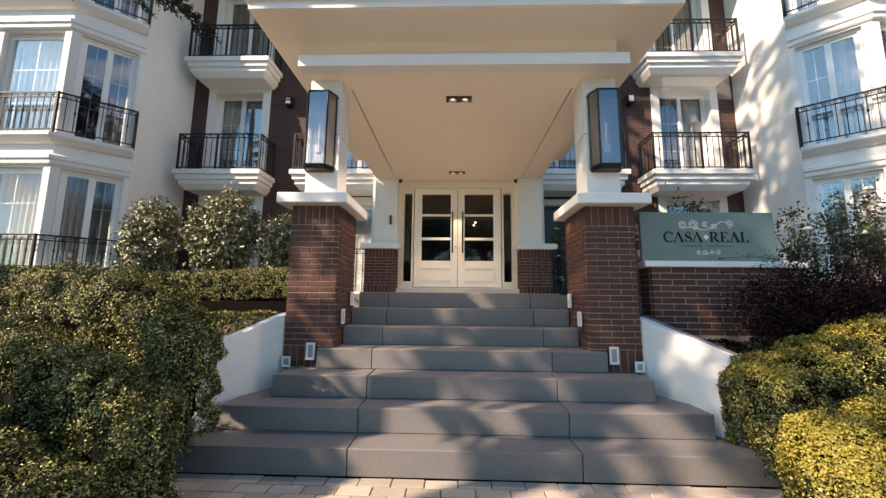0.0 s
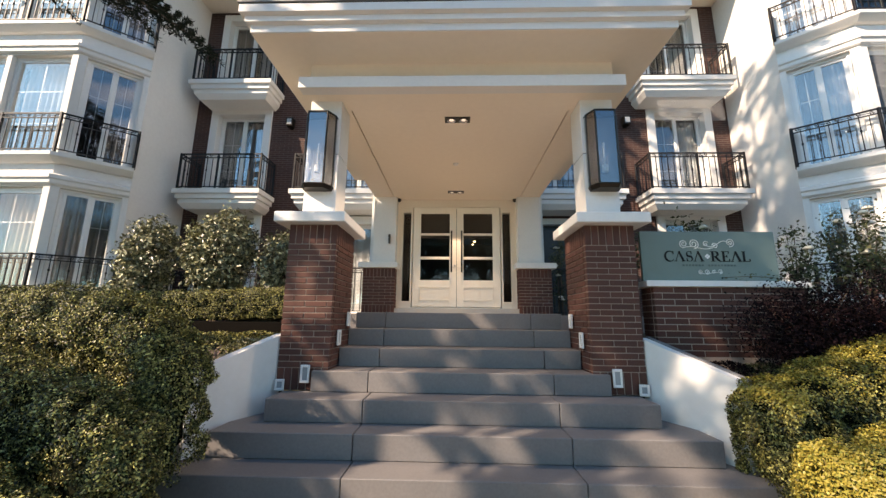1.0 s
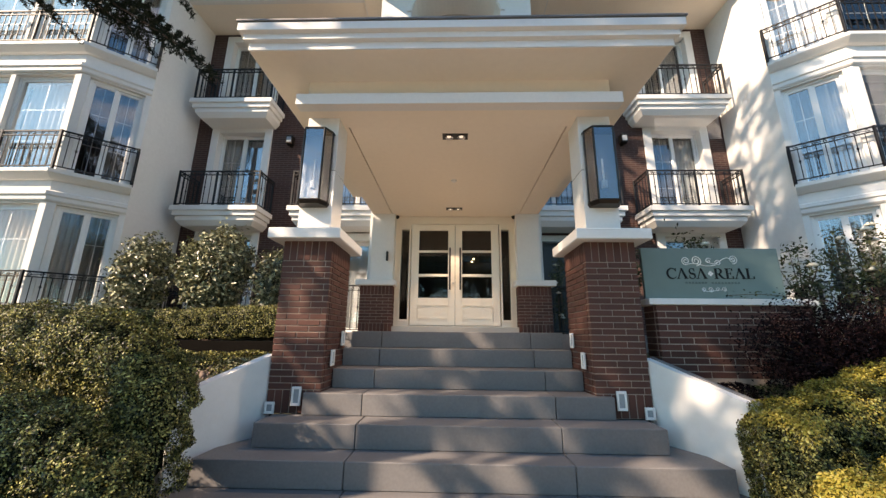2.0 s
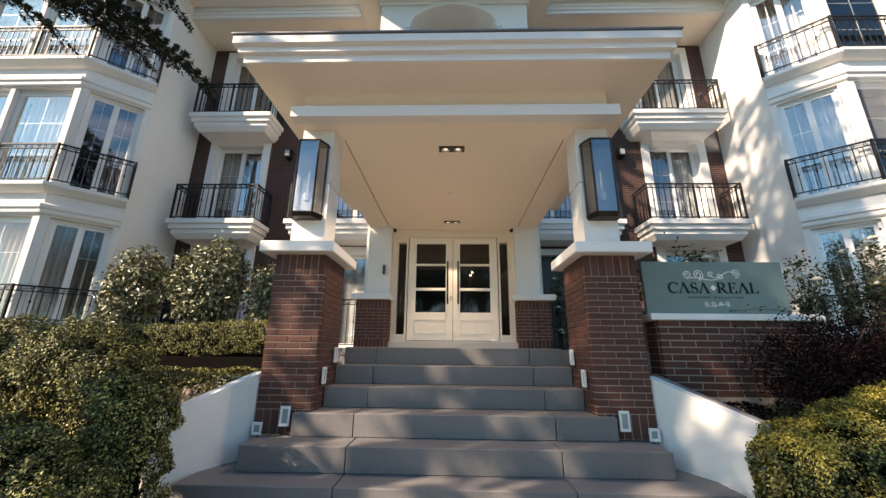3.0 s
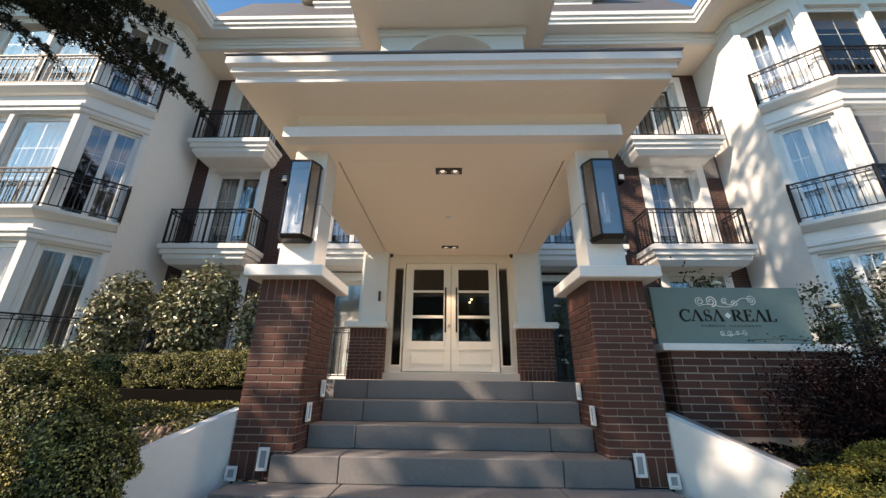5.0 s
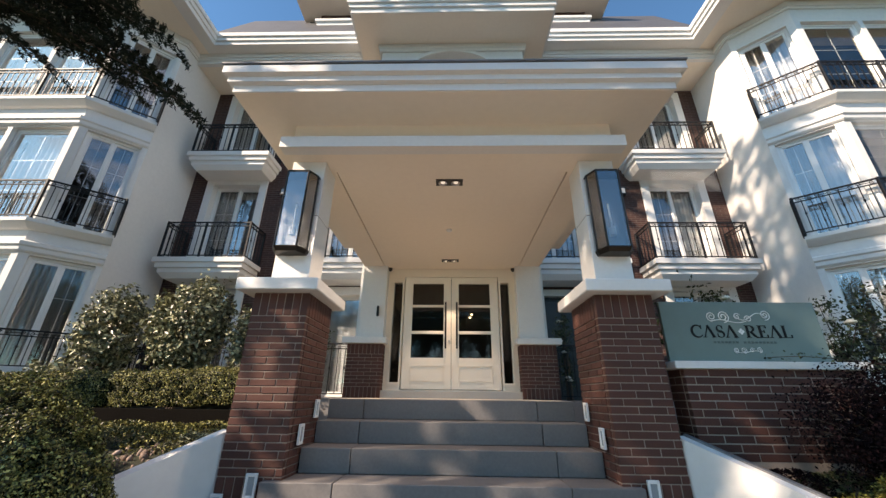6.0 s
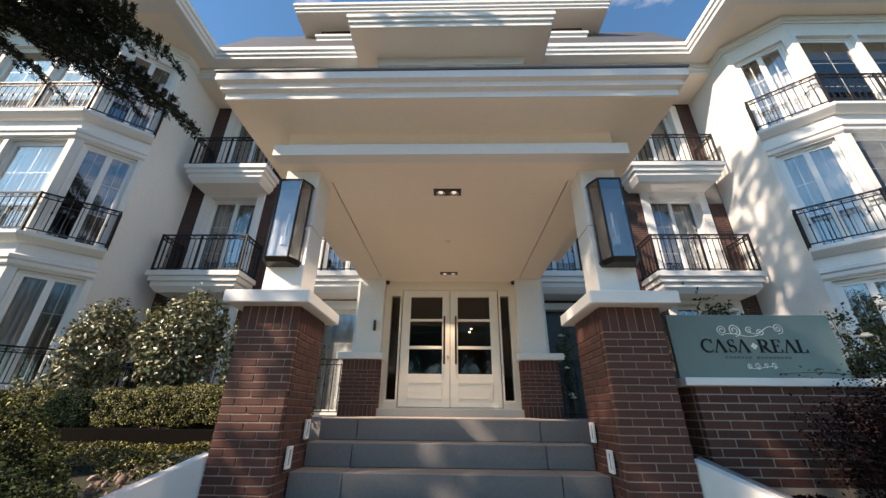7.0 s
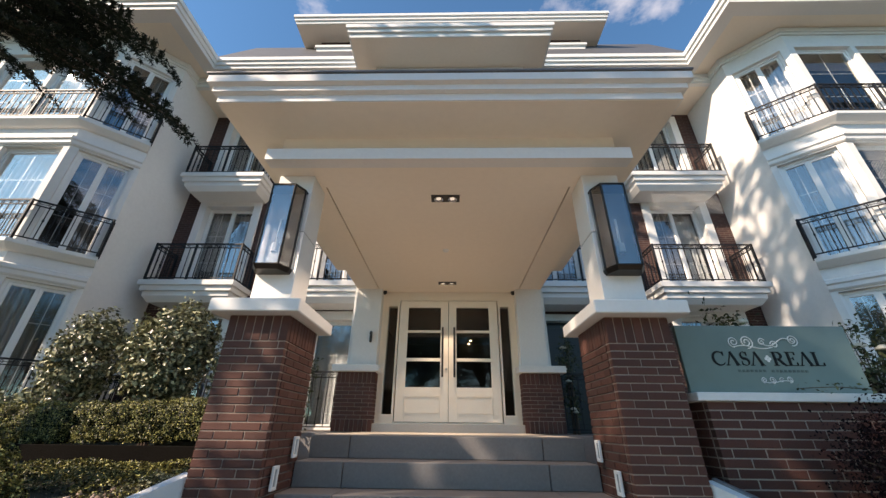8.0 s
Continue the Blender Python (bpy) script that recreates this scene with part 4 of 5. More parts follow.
def build_sign():
    structure("sign_wall_cap", boxes((1.83, 3.40, SY - 0.03, SY + 0.26, 1.545, 1.605), bevel=0.005), TRIM_WHITE, "white coping on the low brick sign wall", "trim")
    s = thing("sign", "grey-green panel sign with black lettering on a brick wall", "sign", pose(0, SY + 0.05, 0))
    part("panel", boxes((1.84, 3.18, 0.0, 0.035, 1.606, 2.115), bevel=0.004), SIGN_FACE, s)

    def stroke(bm, pts, widths):
        """A flat raised stroke along (x, z) points, as wide as given at each."""
        pts = [Vector(p) for p in pts]
        rings = []
        for k, p in enumerate(pts):
            d = (pts[min(k + 1, len(pts) - 1)] - pts[max(k - 1, 0)]).normalized()
            q = Vector((-d.y, d.x)) * widths[k] * 0.5
            rings.append([(p.x + q.x, -0.006, p.y + q.y), (p.x - q.x, -0.006, p.y - q.y), (p.x - q.x, -0.0005, p.y - q.y), (p.x + q.x, -0.0005, p.y + q.y)])
        loft(bm, rings)

    def bar(bm, x0, x1, z0, z1):
        box(bm, x0, x1, -0.0062, -0.0005, z0, z1)

    def arc(cx, cz, rx, rz, a0, a1, n=22):
        return [(cx + rx * math.cos(math.radians(a0 + (a1 - a0) * k / n)), cz + rz * math.sin(math.radians(a0 + (a1 - a0) * k / n))) for k in range(n + 1)]

    def letter(ch, x, w, z, h):
        """A high-contrast roman capital with fine serifs; the A has no crossbar."""
        bm = bmesh.new()
        fat, thin, sf = h * 0.17, h * 0.05, h * 0.045
        if ch == "A":
            stroke(bm, [(x + w * 0.12, z), (x + w * 0.50, z + h)], [thin, thin])
            stroke(bm, [(x + w * 0.85, z), (x + w * 0.47, z + h)], [fat * 1.1, fat * 0.9])
            bar(bm, x, x + w * 0.27, z, z + sf)
            bar(bm, x + w * 0.66, x + w, z, z + sf)
        elif ch in "EL":
            bar(bm, x + w * 0.12, x + w * 0.12 + fat, z, z + h)
            bar(bm, x, x + w * (0.95 if ch == "E" else 0.92), z, z + sf)
            bar(bm, x + w * 0.86, x + w * 0.95, z, z + h * 0.24)
            bar(bm, x, x + w * (0.90 if ch == "E" else 0.42), z + h - sf, z + h)
            if ch == "E":
                bar(bm, x + w * 0.82, x + w * 0.90, z + h * 0.78, z + h)
                bar(bm, x + w * 0.2, x + w * 0.66, z + h * 0.49, z + h * 0.49 + sf)
                bar(bm, x + w * 0.60, x + w * 0.66, z + h * 0.40, z + h * 0.62)
        elif ch == "R":
            bar(bm, x + w * 0.10, x + w * 0.10 + fat, z, z + h)
            bar(bm, x, x + w * 0.38, z, z + sf)
            bar(bm, x, x + w * 0.42, z + h - sf, z + h)
            p = arc(x + w * 0.38, z + h * 0.735, w * 0.30, h * 0.245, 90, -90)
            stroke(bm, p, [thin + (fat - thin) * math.sin(math.pi * k / 22) ** 1.5 for k in range(23)])
            bar(bm, x + w * 0.2, x + w * 0.40, z + h * 0.47, z + h * 0.47 + sf)
            stroke(bm, [(x + w * 0.42, z + h * 0.49), (x + w * 0.70, z + h * 0.14), (x + w * 0.86, z + h * 0.02), (x + w, z + sf * 0.5)], [fat, fat, fat * 0.6, thin])
        elif ch == "C":
            p = arc(x + w * 0.54, z + h * 0.5, w * 0.47, h * 0.49, 42, 320)
            stroke(bm, p, [thin + (fat - thin) * max(0, math.sin(math.pi * k / 22)) ** 1.5 for k in range(23)])
            bar(bm, x + w * 0.86, x + w * 0.93, z + h * 0.70, z + h)
        else:
            p = arc(x + w * 0.5, z + h * 0.735, w * 0.33, h * 0.245, 30, 250, 12) + arc(x + w * 0.5, z + h * 0.255, w * 0.38, h * 0.245, 70, -150, 12)
            stroke(bm, p, [thin + (fat * 1.1 - thin) * max(0, 1 - abs(k - 12.5) / 7.5) for k in range(26)])
            bar(bm, x + w * 0.76, x + w * 0.82, z + h * 0.70, z + h * 0.98)
            bar(bm, x + w * 0.12, x + w * 0.18, z + h * 0.02, z + h * 0.32)
        part("letter", bm, SIGN_BLACK, s)

    for ch, x, w in (("C", 2.070, 0.098), ("A", 2.165, 0.108), ("S", 2.280, 0.072), ("A", 2.352, 0.108), ("R", 2.528, 0.104), ("E", 2.636, 0.080), ("A", 2.722, 0.108), ("L", 2.836, 0.080)):
        letter(ch, x, w, 1.806, 0.104)
    bm = bmesh.new()
    for i in range(4):
        a = i * math.pi / 2
        bmesh.ops.create_circle(bm, cap_ends=True, segments=10, radius=0.012, matrix=Matrix.Translation((2.494 + 0.014 * math.cos(a), -0.004, 1.857 + 0.014 * math.sin(a))) @ Matrix.Rotation(math.pi / 2, 4, "X"))
    part("ornament", bm, SIGN_SILVER, s, "small silver four-leaf ornament")
    for first, count in ((0, 7), (8, 9)):
        bm = bmesh.new()
        for i in range(first, first + count):
            box(bm, 2.24 + 0.0315 * i, 2.24 + 0.0315 * i + 0.019, -0.004, -0.001, 1.757, 1.775)
        part("faint_lettering", bm, SIGN_DIM, s, "faint dark line of small lettering")

    def curl(bm, cx, cz, r, turns, start, flip=1, w=0.005):
        pts = []
        for k in range(int(turns * 16) + 1):
            a = start + flip * k * math.pi / 8
            rr = r * (1 - 0.8 * k / (turns * 16))
            pts.append(Vector((cx + rr * math.cos(a), -0.004, cz + rr * math.sin(a))))
        for a, b in zip(pts, pts[1:]):
            tube(bm, a, b, w * 0.5, sides=5)

    def wave(bm, x0, x1, z, amp, w):
        pts = [Vector((x0 + (x1 - x0) * i / 24, -0.004, z + amp * math.sin(2 * math.pi * i / 24))) for i in range(25)]
        for a, b in zip(pts, pts[1:]):
            tube(bm, a, b, w, sides=5)

    bm = bmesh.new()
    for cx, cz, r, tn, st, fl in ((2.27, 1.985, 0.042, 1.7, 4.7, -1), (2.37, 1.985, 0.052, 1.9, 4.7, 1), (2.73, 2.0, 0.045, 1.8, 4.5, 1), (2.49, 1.985, 0.03, 1.3, 0.5, 1), (2.58, 1.965, 0.03, 1.4, 3.0, -1)):
        curl(bm, cx, cz, r, tn, st, fl, 0.0085)
    wave(bm, 2.26, 2.56, 1.945, 0.012, 0.004)
    wave(bm, 2.47, 2.74, 1.985, -0.03, 0.004)
    part("ornament", bm, SIGN_SILVER, s, "silver scrollwork above the lettering")
    bm = bmesh.new()
    for cx, cz, r, tn, st, fl in ((2.41, 1.70, 0.022, 1.6, 4.7, -1), (2.47, 1.70, 0.026, 1.6, 4.7, 1), (2.60, 1.705, 0.024, 1.6, 4.5, 1), (2.54, 1.70, 0.02, 1.3, 0.5, 1)):
        curl(bm, cx, cz, r, tn, st, fl, 0.0065)
    wave(bm, 2.40, 2.62, 1.688, -0.008, 0.003)
    part("ornament", bm, SIGN_SILVER, s, "small silver scrollwork below the lettering")


build_sign()

# ---- rest of the building, closing it round and behind ----
structure("wall_north", boxes((-13.4, 13.4, 16.0, 16.3, 0, 9.9)), RENDER_WHITE, "plain rear wall of the building", "wall")
structure("wall_far_west", boxes((-13.3, -13.0, 5.31, 16.0, 0, 9.56)), RENDER_WHITE, "plain end wall of the building", "wall")
structure("wall_far_east", boxes((13.0, 13.3, 5.31, 16.0, 0, 9.56)), RENDER_WHITE, "plain end wall of the building", "wall")
for z in (1.30, 3.98, 6.72, 9.66):
    structure("storey_floor", boxes((-13.0, -6.95, 6.4, 15.9, z - 0.2, z), (6.95, 13.0, 6.4, 15.9, z - 0.2, z), (-6.95, 6.95, 11.2 if z < 4 else WY + 0.31, 15.9, z - 0.2, z), (-6.95, -2.35, WY + 0.31, 11.2, z - 0.2, z), (2.35, 6.95, WY + 0.31, 11.2, z - 0.2, z)), ROOM_SHADE, "plain floor between the storeys", "floor")
structure("inner_wall", boxes((-13.0, 13.0, 11.3, 11.4, 0, 9.66), (-6.94, -6.84, WY + 0.31, 11.3, 0, 9.66), (6.84, 6.94, WY + 0.31, 11.3, 0, 9.66)), ROOM_SHADE, "dim inner wall of the rooms", "wall")


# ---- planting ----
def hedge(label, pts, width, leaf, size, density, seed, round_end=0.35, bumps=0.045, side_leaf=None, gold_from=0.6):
    """A clipped hedge along plan points (x, y, top, foot), with rounded ends and an uneven leafy skin."""
    rng = np.random.default_rng(seed)
    P = np.array(pts, float)
    seg = np.linalg.norm(np.diff(P[:, :2], axis=0), axis=1)
    S = np.concatenate([[0], np.cumsum(seg)])
    L = S[-1]

    def surface(s, th, shrink=1.0, inset=0.0):
        c = np.stack([np.interp(s, S, P[:, k]) for k in range(4)], 1)
        e = np.minimum(L, s + 0.05), np.maximum(0, s - 0.05)
        d = np.stack([np.interp(e[0], S, P[:, k]) - np.interp(e[1], S, P[:, k]) for k in (0, 1)], 1)
        d /= np.linalg.norm(d, axis=1)[:, None]
        lat = np.stack([d[:, 1], -d[:, 0]], 1)
        end = np.maximum(np.minimum(s, L - s) - inset, 0) / round_end
        taper = np.clip(1 - np.clip(1 - end, 0, 1) ** 3, 0.02, 1) ** 0.5
        co, si = np.cos(th), np.sin(th)
        u = np.sign(co) * np.abs(co) ** 0.45 * width * 0.5 * taper * shrink
        hh = (c[:, 2] - c[:, 3]) * 0.5
        v = np.sign(si) * np.abs(si) ** 0.45 * hh * (0.55 + 0.45 * taper) * shrink
        z = c[:, 3] + hh * (0.55 + 0.45 * taper) + v
        pos = np.stack([c[:, 0] + lat[:, 0] * u, c[:, 1] + lat[:, 1] * u, z], 1)
        nr = np.stack([lat[:, 0] * co, lat[:, 1] * co, si], 1)
        endpush = (np.clip(1 - end, 0, 1) * np.where(s < L / 2, -1, 1))[:, None] * d * 1.5
        nr[:, :2] += endpush
        nr /= np.linalg.norm(nr, axis=1)[:, None]
        wob = np.array([noise.noise((p[0] * 3.2, p[1] * 3.2, p[2] * 3.2)) + 0.6 * noise.noise((p[0] * 8 + 5, p[1] * 8, p[2] * 8)) for p in pos])
        return pos + nr * (wob * bumps)[:, None], nr

    h = thing("hedge", label, "hedge", group="clipped hedges")
    # inner shell whose dark colour stands for shade behind the leaves
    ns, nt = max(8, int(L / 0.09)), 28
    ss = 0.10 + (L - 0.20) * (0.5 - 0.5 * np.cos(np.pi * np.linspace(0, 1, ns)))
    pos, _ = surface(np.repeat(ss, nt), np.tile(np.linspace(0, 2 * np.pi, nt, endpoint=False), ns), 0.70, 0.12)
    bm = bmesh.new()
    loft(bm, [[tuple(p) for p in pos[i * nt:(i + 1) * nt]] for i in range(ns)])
    part("hedge_core", bm, HEDGE_CORE, h, "near-black core painted as shade between the leaves", smooth=True)
    hgt = float(np.mean(P[:, 2] - P[:, 3]))
    n = int((L + 0.4) * (width + 2 * hgt) * density)
    s = np.concatenate([rng.uniform(0, L, int(n * 0.8)), rng.uniform(0, min(L, round_end), int(n * 0.1)) ** 1.0, L - rng.uniform(0, min(L, round_end), int(n * 0.1))])
    tt = np.linspace(-0.55, math.pi + 0.55, 600)
    sx, sz = np.sign(np.cos(tt)) * np.abs(np.cos(tt)) ** 0.45 * width, np.sign(np.sin(tt)) * np.abs(np.sin(tt)) ** 0.45 * hgt
    arc = np.concatenate([[0], np.cumsum(np.hypot(np.diff(sx), np.diff(sz)))])
    th = np.interp(rng.uniform(0, arc[-1], len(s)), arc, tt)
    pos, nr = surface(s, th)
    pos += nr * rng.triangular(-0.075, 0.0, 0.022, len(s))[:, None]
    pocket = np.array([noise.noise((p[0] * 7.5 + 9, p[1] * 7.5, p[2] * 7.5)) + 0.5 * noise.noise((p[0] * 16, p[1] * 16 + 3, p[2] * 16)) for p in pos])
    pos += nr * (np.minimum(0, pocket + 0.02) * 0.17).clip(-0.075, 0)[:, None]
    # shade on the sides and in pockets is painted with the darker leaf
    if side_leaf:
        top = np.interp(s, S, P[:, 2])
        lit_top = pos[:, 2] / top + rng.normal(0, 0.10, len(s)) + 0.2 * pocket > gold_from
        me = leaf_mesh("side_leaves", side_leaf, pos[~lit_top], nr[~lit_top], size, rng, 0.6, 0.6)
        tagged(part("side_leaves", me, None, h, "dark green leaves painting the shaded sides"), kind="stuff")
        pos, nr = pos[lit_top], nr[lit_top]
    me = leaf_mesh("leaves", leaf, pos, nr, size, rng, 0.6, 0.6)
    tagged(part("leaves", me, None, h), kind="stuff")
    return h


hedge("dark green clipped box hedge lowest beside the stairs", [(-1.56, 0.66, 0.36, -0.1), (-2.1, 0.80, 0.54, 0.0), (-3.2, 1.08, 0.78, 0.1), (-4.0, 1.29, 0.86, 0.1)], 0.36, HEDGE_LEAF, 0.0150, 21000, 11, bumps=0.06, round_end=0.22)
hedge("dark green clipped box hedge stepping up beside the stairs", [(-1.56, 1.08, 0.66, -0.05), (-2.0, 1.20, 0.83, 0.12), (-2.4, 1.30, 0.92, 0.32), (-3.2, 1.50, 1.06, 0.45), (-4.6, 1.90, 1.20, 0.6)], 0.34, HEDGE_LEAF, 0.0155, 20000, 12, bumps=0.06, round_end=0.16)
hedge("dark green clipped box hedge highest beside the stairs", [(-1.76, 1.58, 0.98, 0.08), (-2.0, 1.68, 1.20, 0.45), (-2.4, 1.82, 1.37, 0.68), (-3.1, 2.10, 1.42, 0.74), (-5.4, 3.05, 1.53, 0.8)], 0.42, HEDGE_LEAF, 0.0165, 18000, 13, round_end=0.2, bumps=0.075)
hedge("low green clipped hedge before the shrubs", [(-2.3, 4.62, 1.66, 1.12), (-3.6, 4.66, 1.6, 1.1), (-6.4, 4.8, 1.52, 1.0)], 0.5, HEDGE_LEAF, 0.019, 13000, 14, bumps=0.03, round_end=0.15)
# gold_from sets how far down the sunlit gold goes before painted shade
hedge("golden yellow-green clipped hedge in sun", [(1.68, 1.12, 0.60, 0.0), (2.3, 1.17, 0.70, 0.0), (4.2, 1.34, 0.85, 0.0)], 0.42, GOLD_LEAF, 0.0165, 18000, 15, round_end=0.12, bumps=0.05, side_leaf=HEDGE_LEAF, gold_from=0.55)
hedge("golden clipped hedge, its half shade painted with dark leaves", [(1.96, 1.82, 0.76, 0.0), (2.4, 1.92, 0.87, 0.0), (3.0, 2.05, 1.05, 0.0), (4.9, 2.52, 1.22, 0.1)], 0.50, GOLD_LEAF, 0.0175, 16500, 16, round_end=0.12, bumps=0.05, side_leaf=HEDGE_LEAF, gold_from=0.92)

structure("garden_edging", boxes((-6.5, -1.8, 4.30, 4.36, 0.7, 1.14), bevel=0.005), EDGING, "brown stone edging, darkened for the shade below the low hedge", "kerb")


def clump_points(rng, centre, radii, clumps, per, spread, hollow=0.55):
    d = rng.normal(size=(clumps, 3))
    d /= np.linalg.norm(d, axis=1)[:, None]
    r = rng.uniform(hollow, 1.08, clumps)[:, None]
    cs = np.array(centre) + d * r * np.array(radii)
    pts = np.repeat(cs, per, 0) + rng.normal(size=(clumps * per, 3)) * spread
    nr = np.repeat(d, per, 0) + np.array([0, 0, 0.5])
    nr /= np.linalg.norm(nr, axis=1)[:, None]
    return pts, nr, cs


def shrub(label, base, height, radii, leaf, size, clumps, per, seed, flowers=0, spread=0.07, category="shrub", aspect=0.5, hollow=0.5):
    rng = np.random.default_rng(seed)
    s = thing("shrub", label, category, pose(*base))
    centre = (0, 0, height - radii[2])
    pts, nr, cs = clump_points(rng, centre, radii, clumps, per, spread, hollow)
    keep = pts[:, 2] > 0.02
    bm = bmesh.new()
    for k in range(4):
        a = k * 1.7
        q = Vector((0.05 * math.cos(a), 0.05 * math.sin(a), 0))
        tube(bm, q, Vector((0.2 * radii[0] * math.cos(a), 0.2 * radii[1] * math.sin(a), centre[2])), 0.018, 0.010, 6)
    for c in cs[::max(3, len(cs) // 36)]:
        tube(bm, (0, 0, centre[2] * 0.8), tuple(c), 0.008, 0.003, 4)
    part("stem", bm, BARK, s)
    tagged(part("leaves", leaf_mesh("leaves", leaf, pts[keep], nr[keep], size, rng, aspect, 0.8), None, s), kind="stuff")
    for k in range(flowers):
        c = cs[rng.integers(len(cs))] * 1.0
        c = c + (c - np.array(centre)) * 0.08
        bm = bmesh.new()
        for ring, rr in ((6, 0.042), (5, 0.026)):
            for j in range(ring):
                a = 2 * math.pi * j / ring
                bmesh.ops.create_icosphere(bm, subdivisions=1, radius=rr * 0.72, matrix=Matrix.Translation((c[0] + rr * 0.6 * math.cos(a), c[1] + rr * 0.6 * math.sin(a), c[2] + 0.02 * (6 - ring))) @ Matrix.Diagonal((1, 1, 0.6, 1)))
        part("flower", bm, PETAL, s, "pale full flower", smooth=True)
    return s


shrub("glossy dark green evergreen shrub by the white wall", (-5.72, 5.72, 1.05), 1.96, (0.43, 0.40, 0.74), CAMELLIA_LEAF, 0.075, 190, 30, 21, hollow=0.62, spread=0.06)
shrub("glossy dark green evergreen shrub before a window", (-4.34, 5.70, 1.05), 2.06, (0.55, 0.50, 0.77), CAMELLIA_LEAF, 0.075, 300, 34, 22, hollow=0.66, spread=0.065)
shrub("glossy dark green evergreen shrub beside the pillar", (-3.18, 5.75, 1.05), 1.75, (0.42, 0.4, 0.66), CAMELLIA_LEAF, 0.075, 170, 30, 23, hollow=0.6, spread=0.06)
shrub("small glossy evergreen shrub at the foot of the wing", (-6.15, 5.45, 1.05), 0.72, (0.34, 0.3, 0.3), CAMELLIA_LEAF, 0.07, 70, 30, 33, hollow=0.5, spread=0.05)
shrub("slender pale green bush beside the porch", (-2.02, 4.95, 1.05), 1.35, (0.2, 0.25, 0.62), ROSE_LEAF, 0.055, 55, 30, 24, spread=0.05)
shrub("climbing plant with white flowers beside the dark door", (2.08, 6.55, 1.27), 1.85, (0.16, 0.14, 0.9), ROSE_LEAF, 0.05, 40, 22, 25, flowers=7, spread=0.05)
shrub("slender rose bush with pale flowers behind the sign", (3.98, 3.55, 0.95), 1.42, (0.24, 0.24, 0.62), ROSE_LEAF, 0.05, 46, 24, 26, flowers=6, hollow=0.15, spread=0.055)
shrub("rose bush with pale flowers by the wing", (5.12, 3.75, 0.95), 1.72, (0.50, 0.44, 0.70), ROSE_LEAF, 0.05, 95, 26, 27, flowers=18, hollow=0.2, spread=0.06)
shrub("rose shoots showing above the sign", (3.02, 3.9, 0.95), 1.75, (0.2, 0.2, 0.55), ROSE_LEAF, 0.055, 26, 20, 28, flowers=4, hollow=0.1)
shrub("rose shoots showing above the sign", (2.25, 3.9, 0.95), 1.48, (0.28, 0.2, 0.4), ROSE_LEAF, 0.055, 26, 20, 29, flowers=2, hollow=0.1)
shrub("dark purple-leaved barberry bush against the brick wall", (3.02, 2.42, 0.66), 0.88, (0.62, 0.28, 0.42), PURPLE_LEAF, 0.024, 420, 36, 30, spread=0.06, hollow=0.2, aspect=0.6)
shrub("dark purple-leaved barberry bush with reddish tips", (3.9, 2.75, 0.72), 0.98, (0.5, 0.35, 0.48), PURPLE_LEAF, 0.024, 320, 36, 31, spread=0.06, hollow=0.2, aspect=0.6)
shrub("barberry shoots with pinkish red leaves over the hedge", (4.0, 2.85, 0.8), 0.92, (0.34, 0.25, 0.36), RED_LEAF, 0.022, 60, 22, 34, spread=0.045, hollow=0.2, aspect=0.5)


def trailing_twig():
    """A thin rose shoot that leans over the sign's coping, with a few dark leaves."""
    t = thing("rose_shoot", "thin dark rose shoot leaning over the sign coping", "plant", pose(3.3, 2.75, 0.95))
    pts = [Vector((0.12 - 0.9 * u + 0.05 * math.sin(9 * u), -0.10 + 0.07 * u, 0.60 + 0.24 * u - 0.16 * u * u)) for u in [k / 14 for k in range(15)]]
    pts = [Vector((0.12, -0.02, 0.0))] + pts
    bm = bmesh.new()
    for a, b in zip(pts, pts[1:]):
        tube(bm, a, b, 0.0035, 0.003, 5)
    part("stem", bm, BARK, t)
    rng = np.random.default_rng(77)
    at = np.array([p + Vector(rng.normal(0, 0.018, 3)) for p in pts[2:] for _ in range(3)])
    tagged(part("leaves", leaf_mesh("leaves", ROSE_LEAF, at, np.tile([0, -0.6, 0.6], (len(at), 1)), 0.032, rng, 0.55, 0.8), None, t), kind="stuff")


trailing_twig()


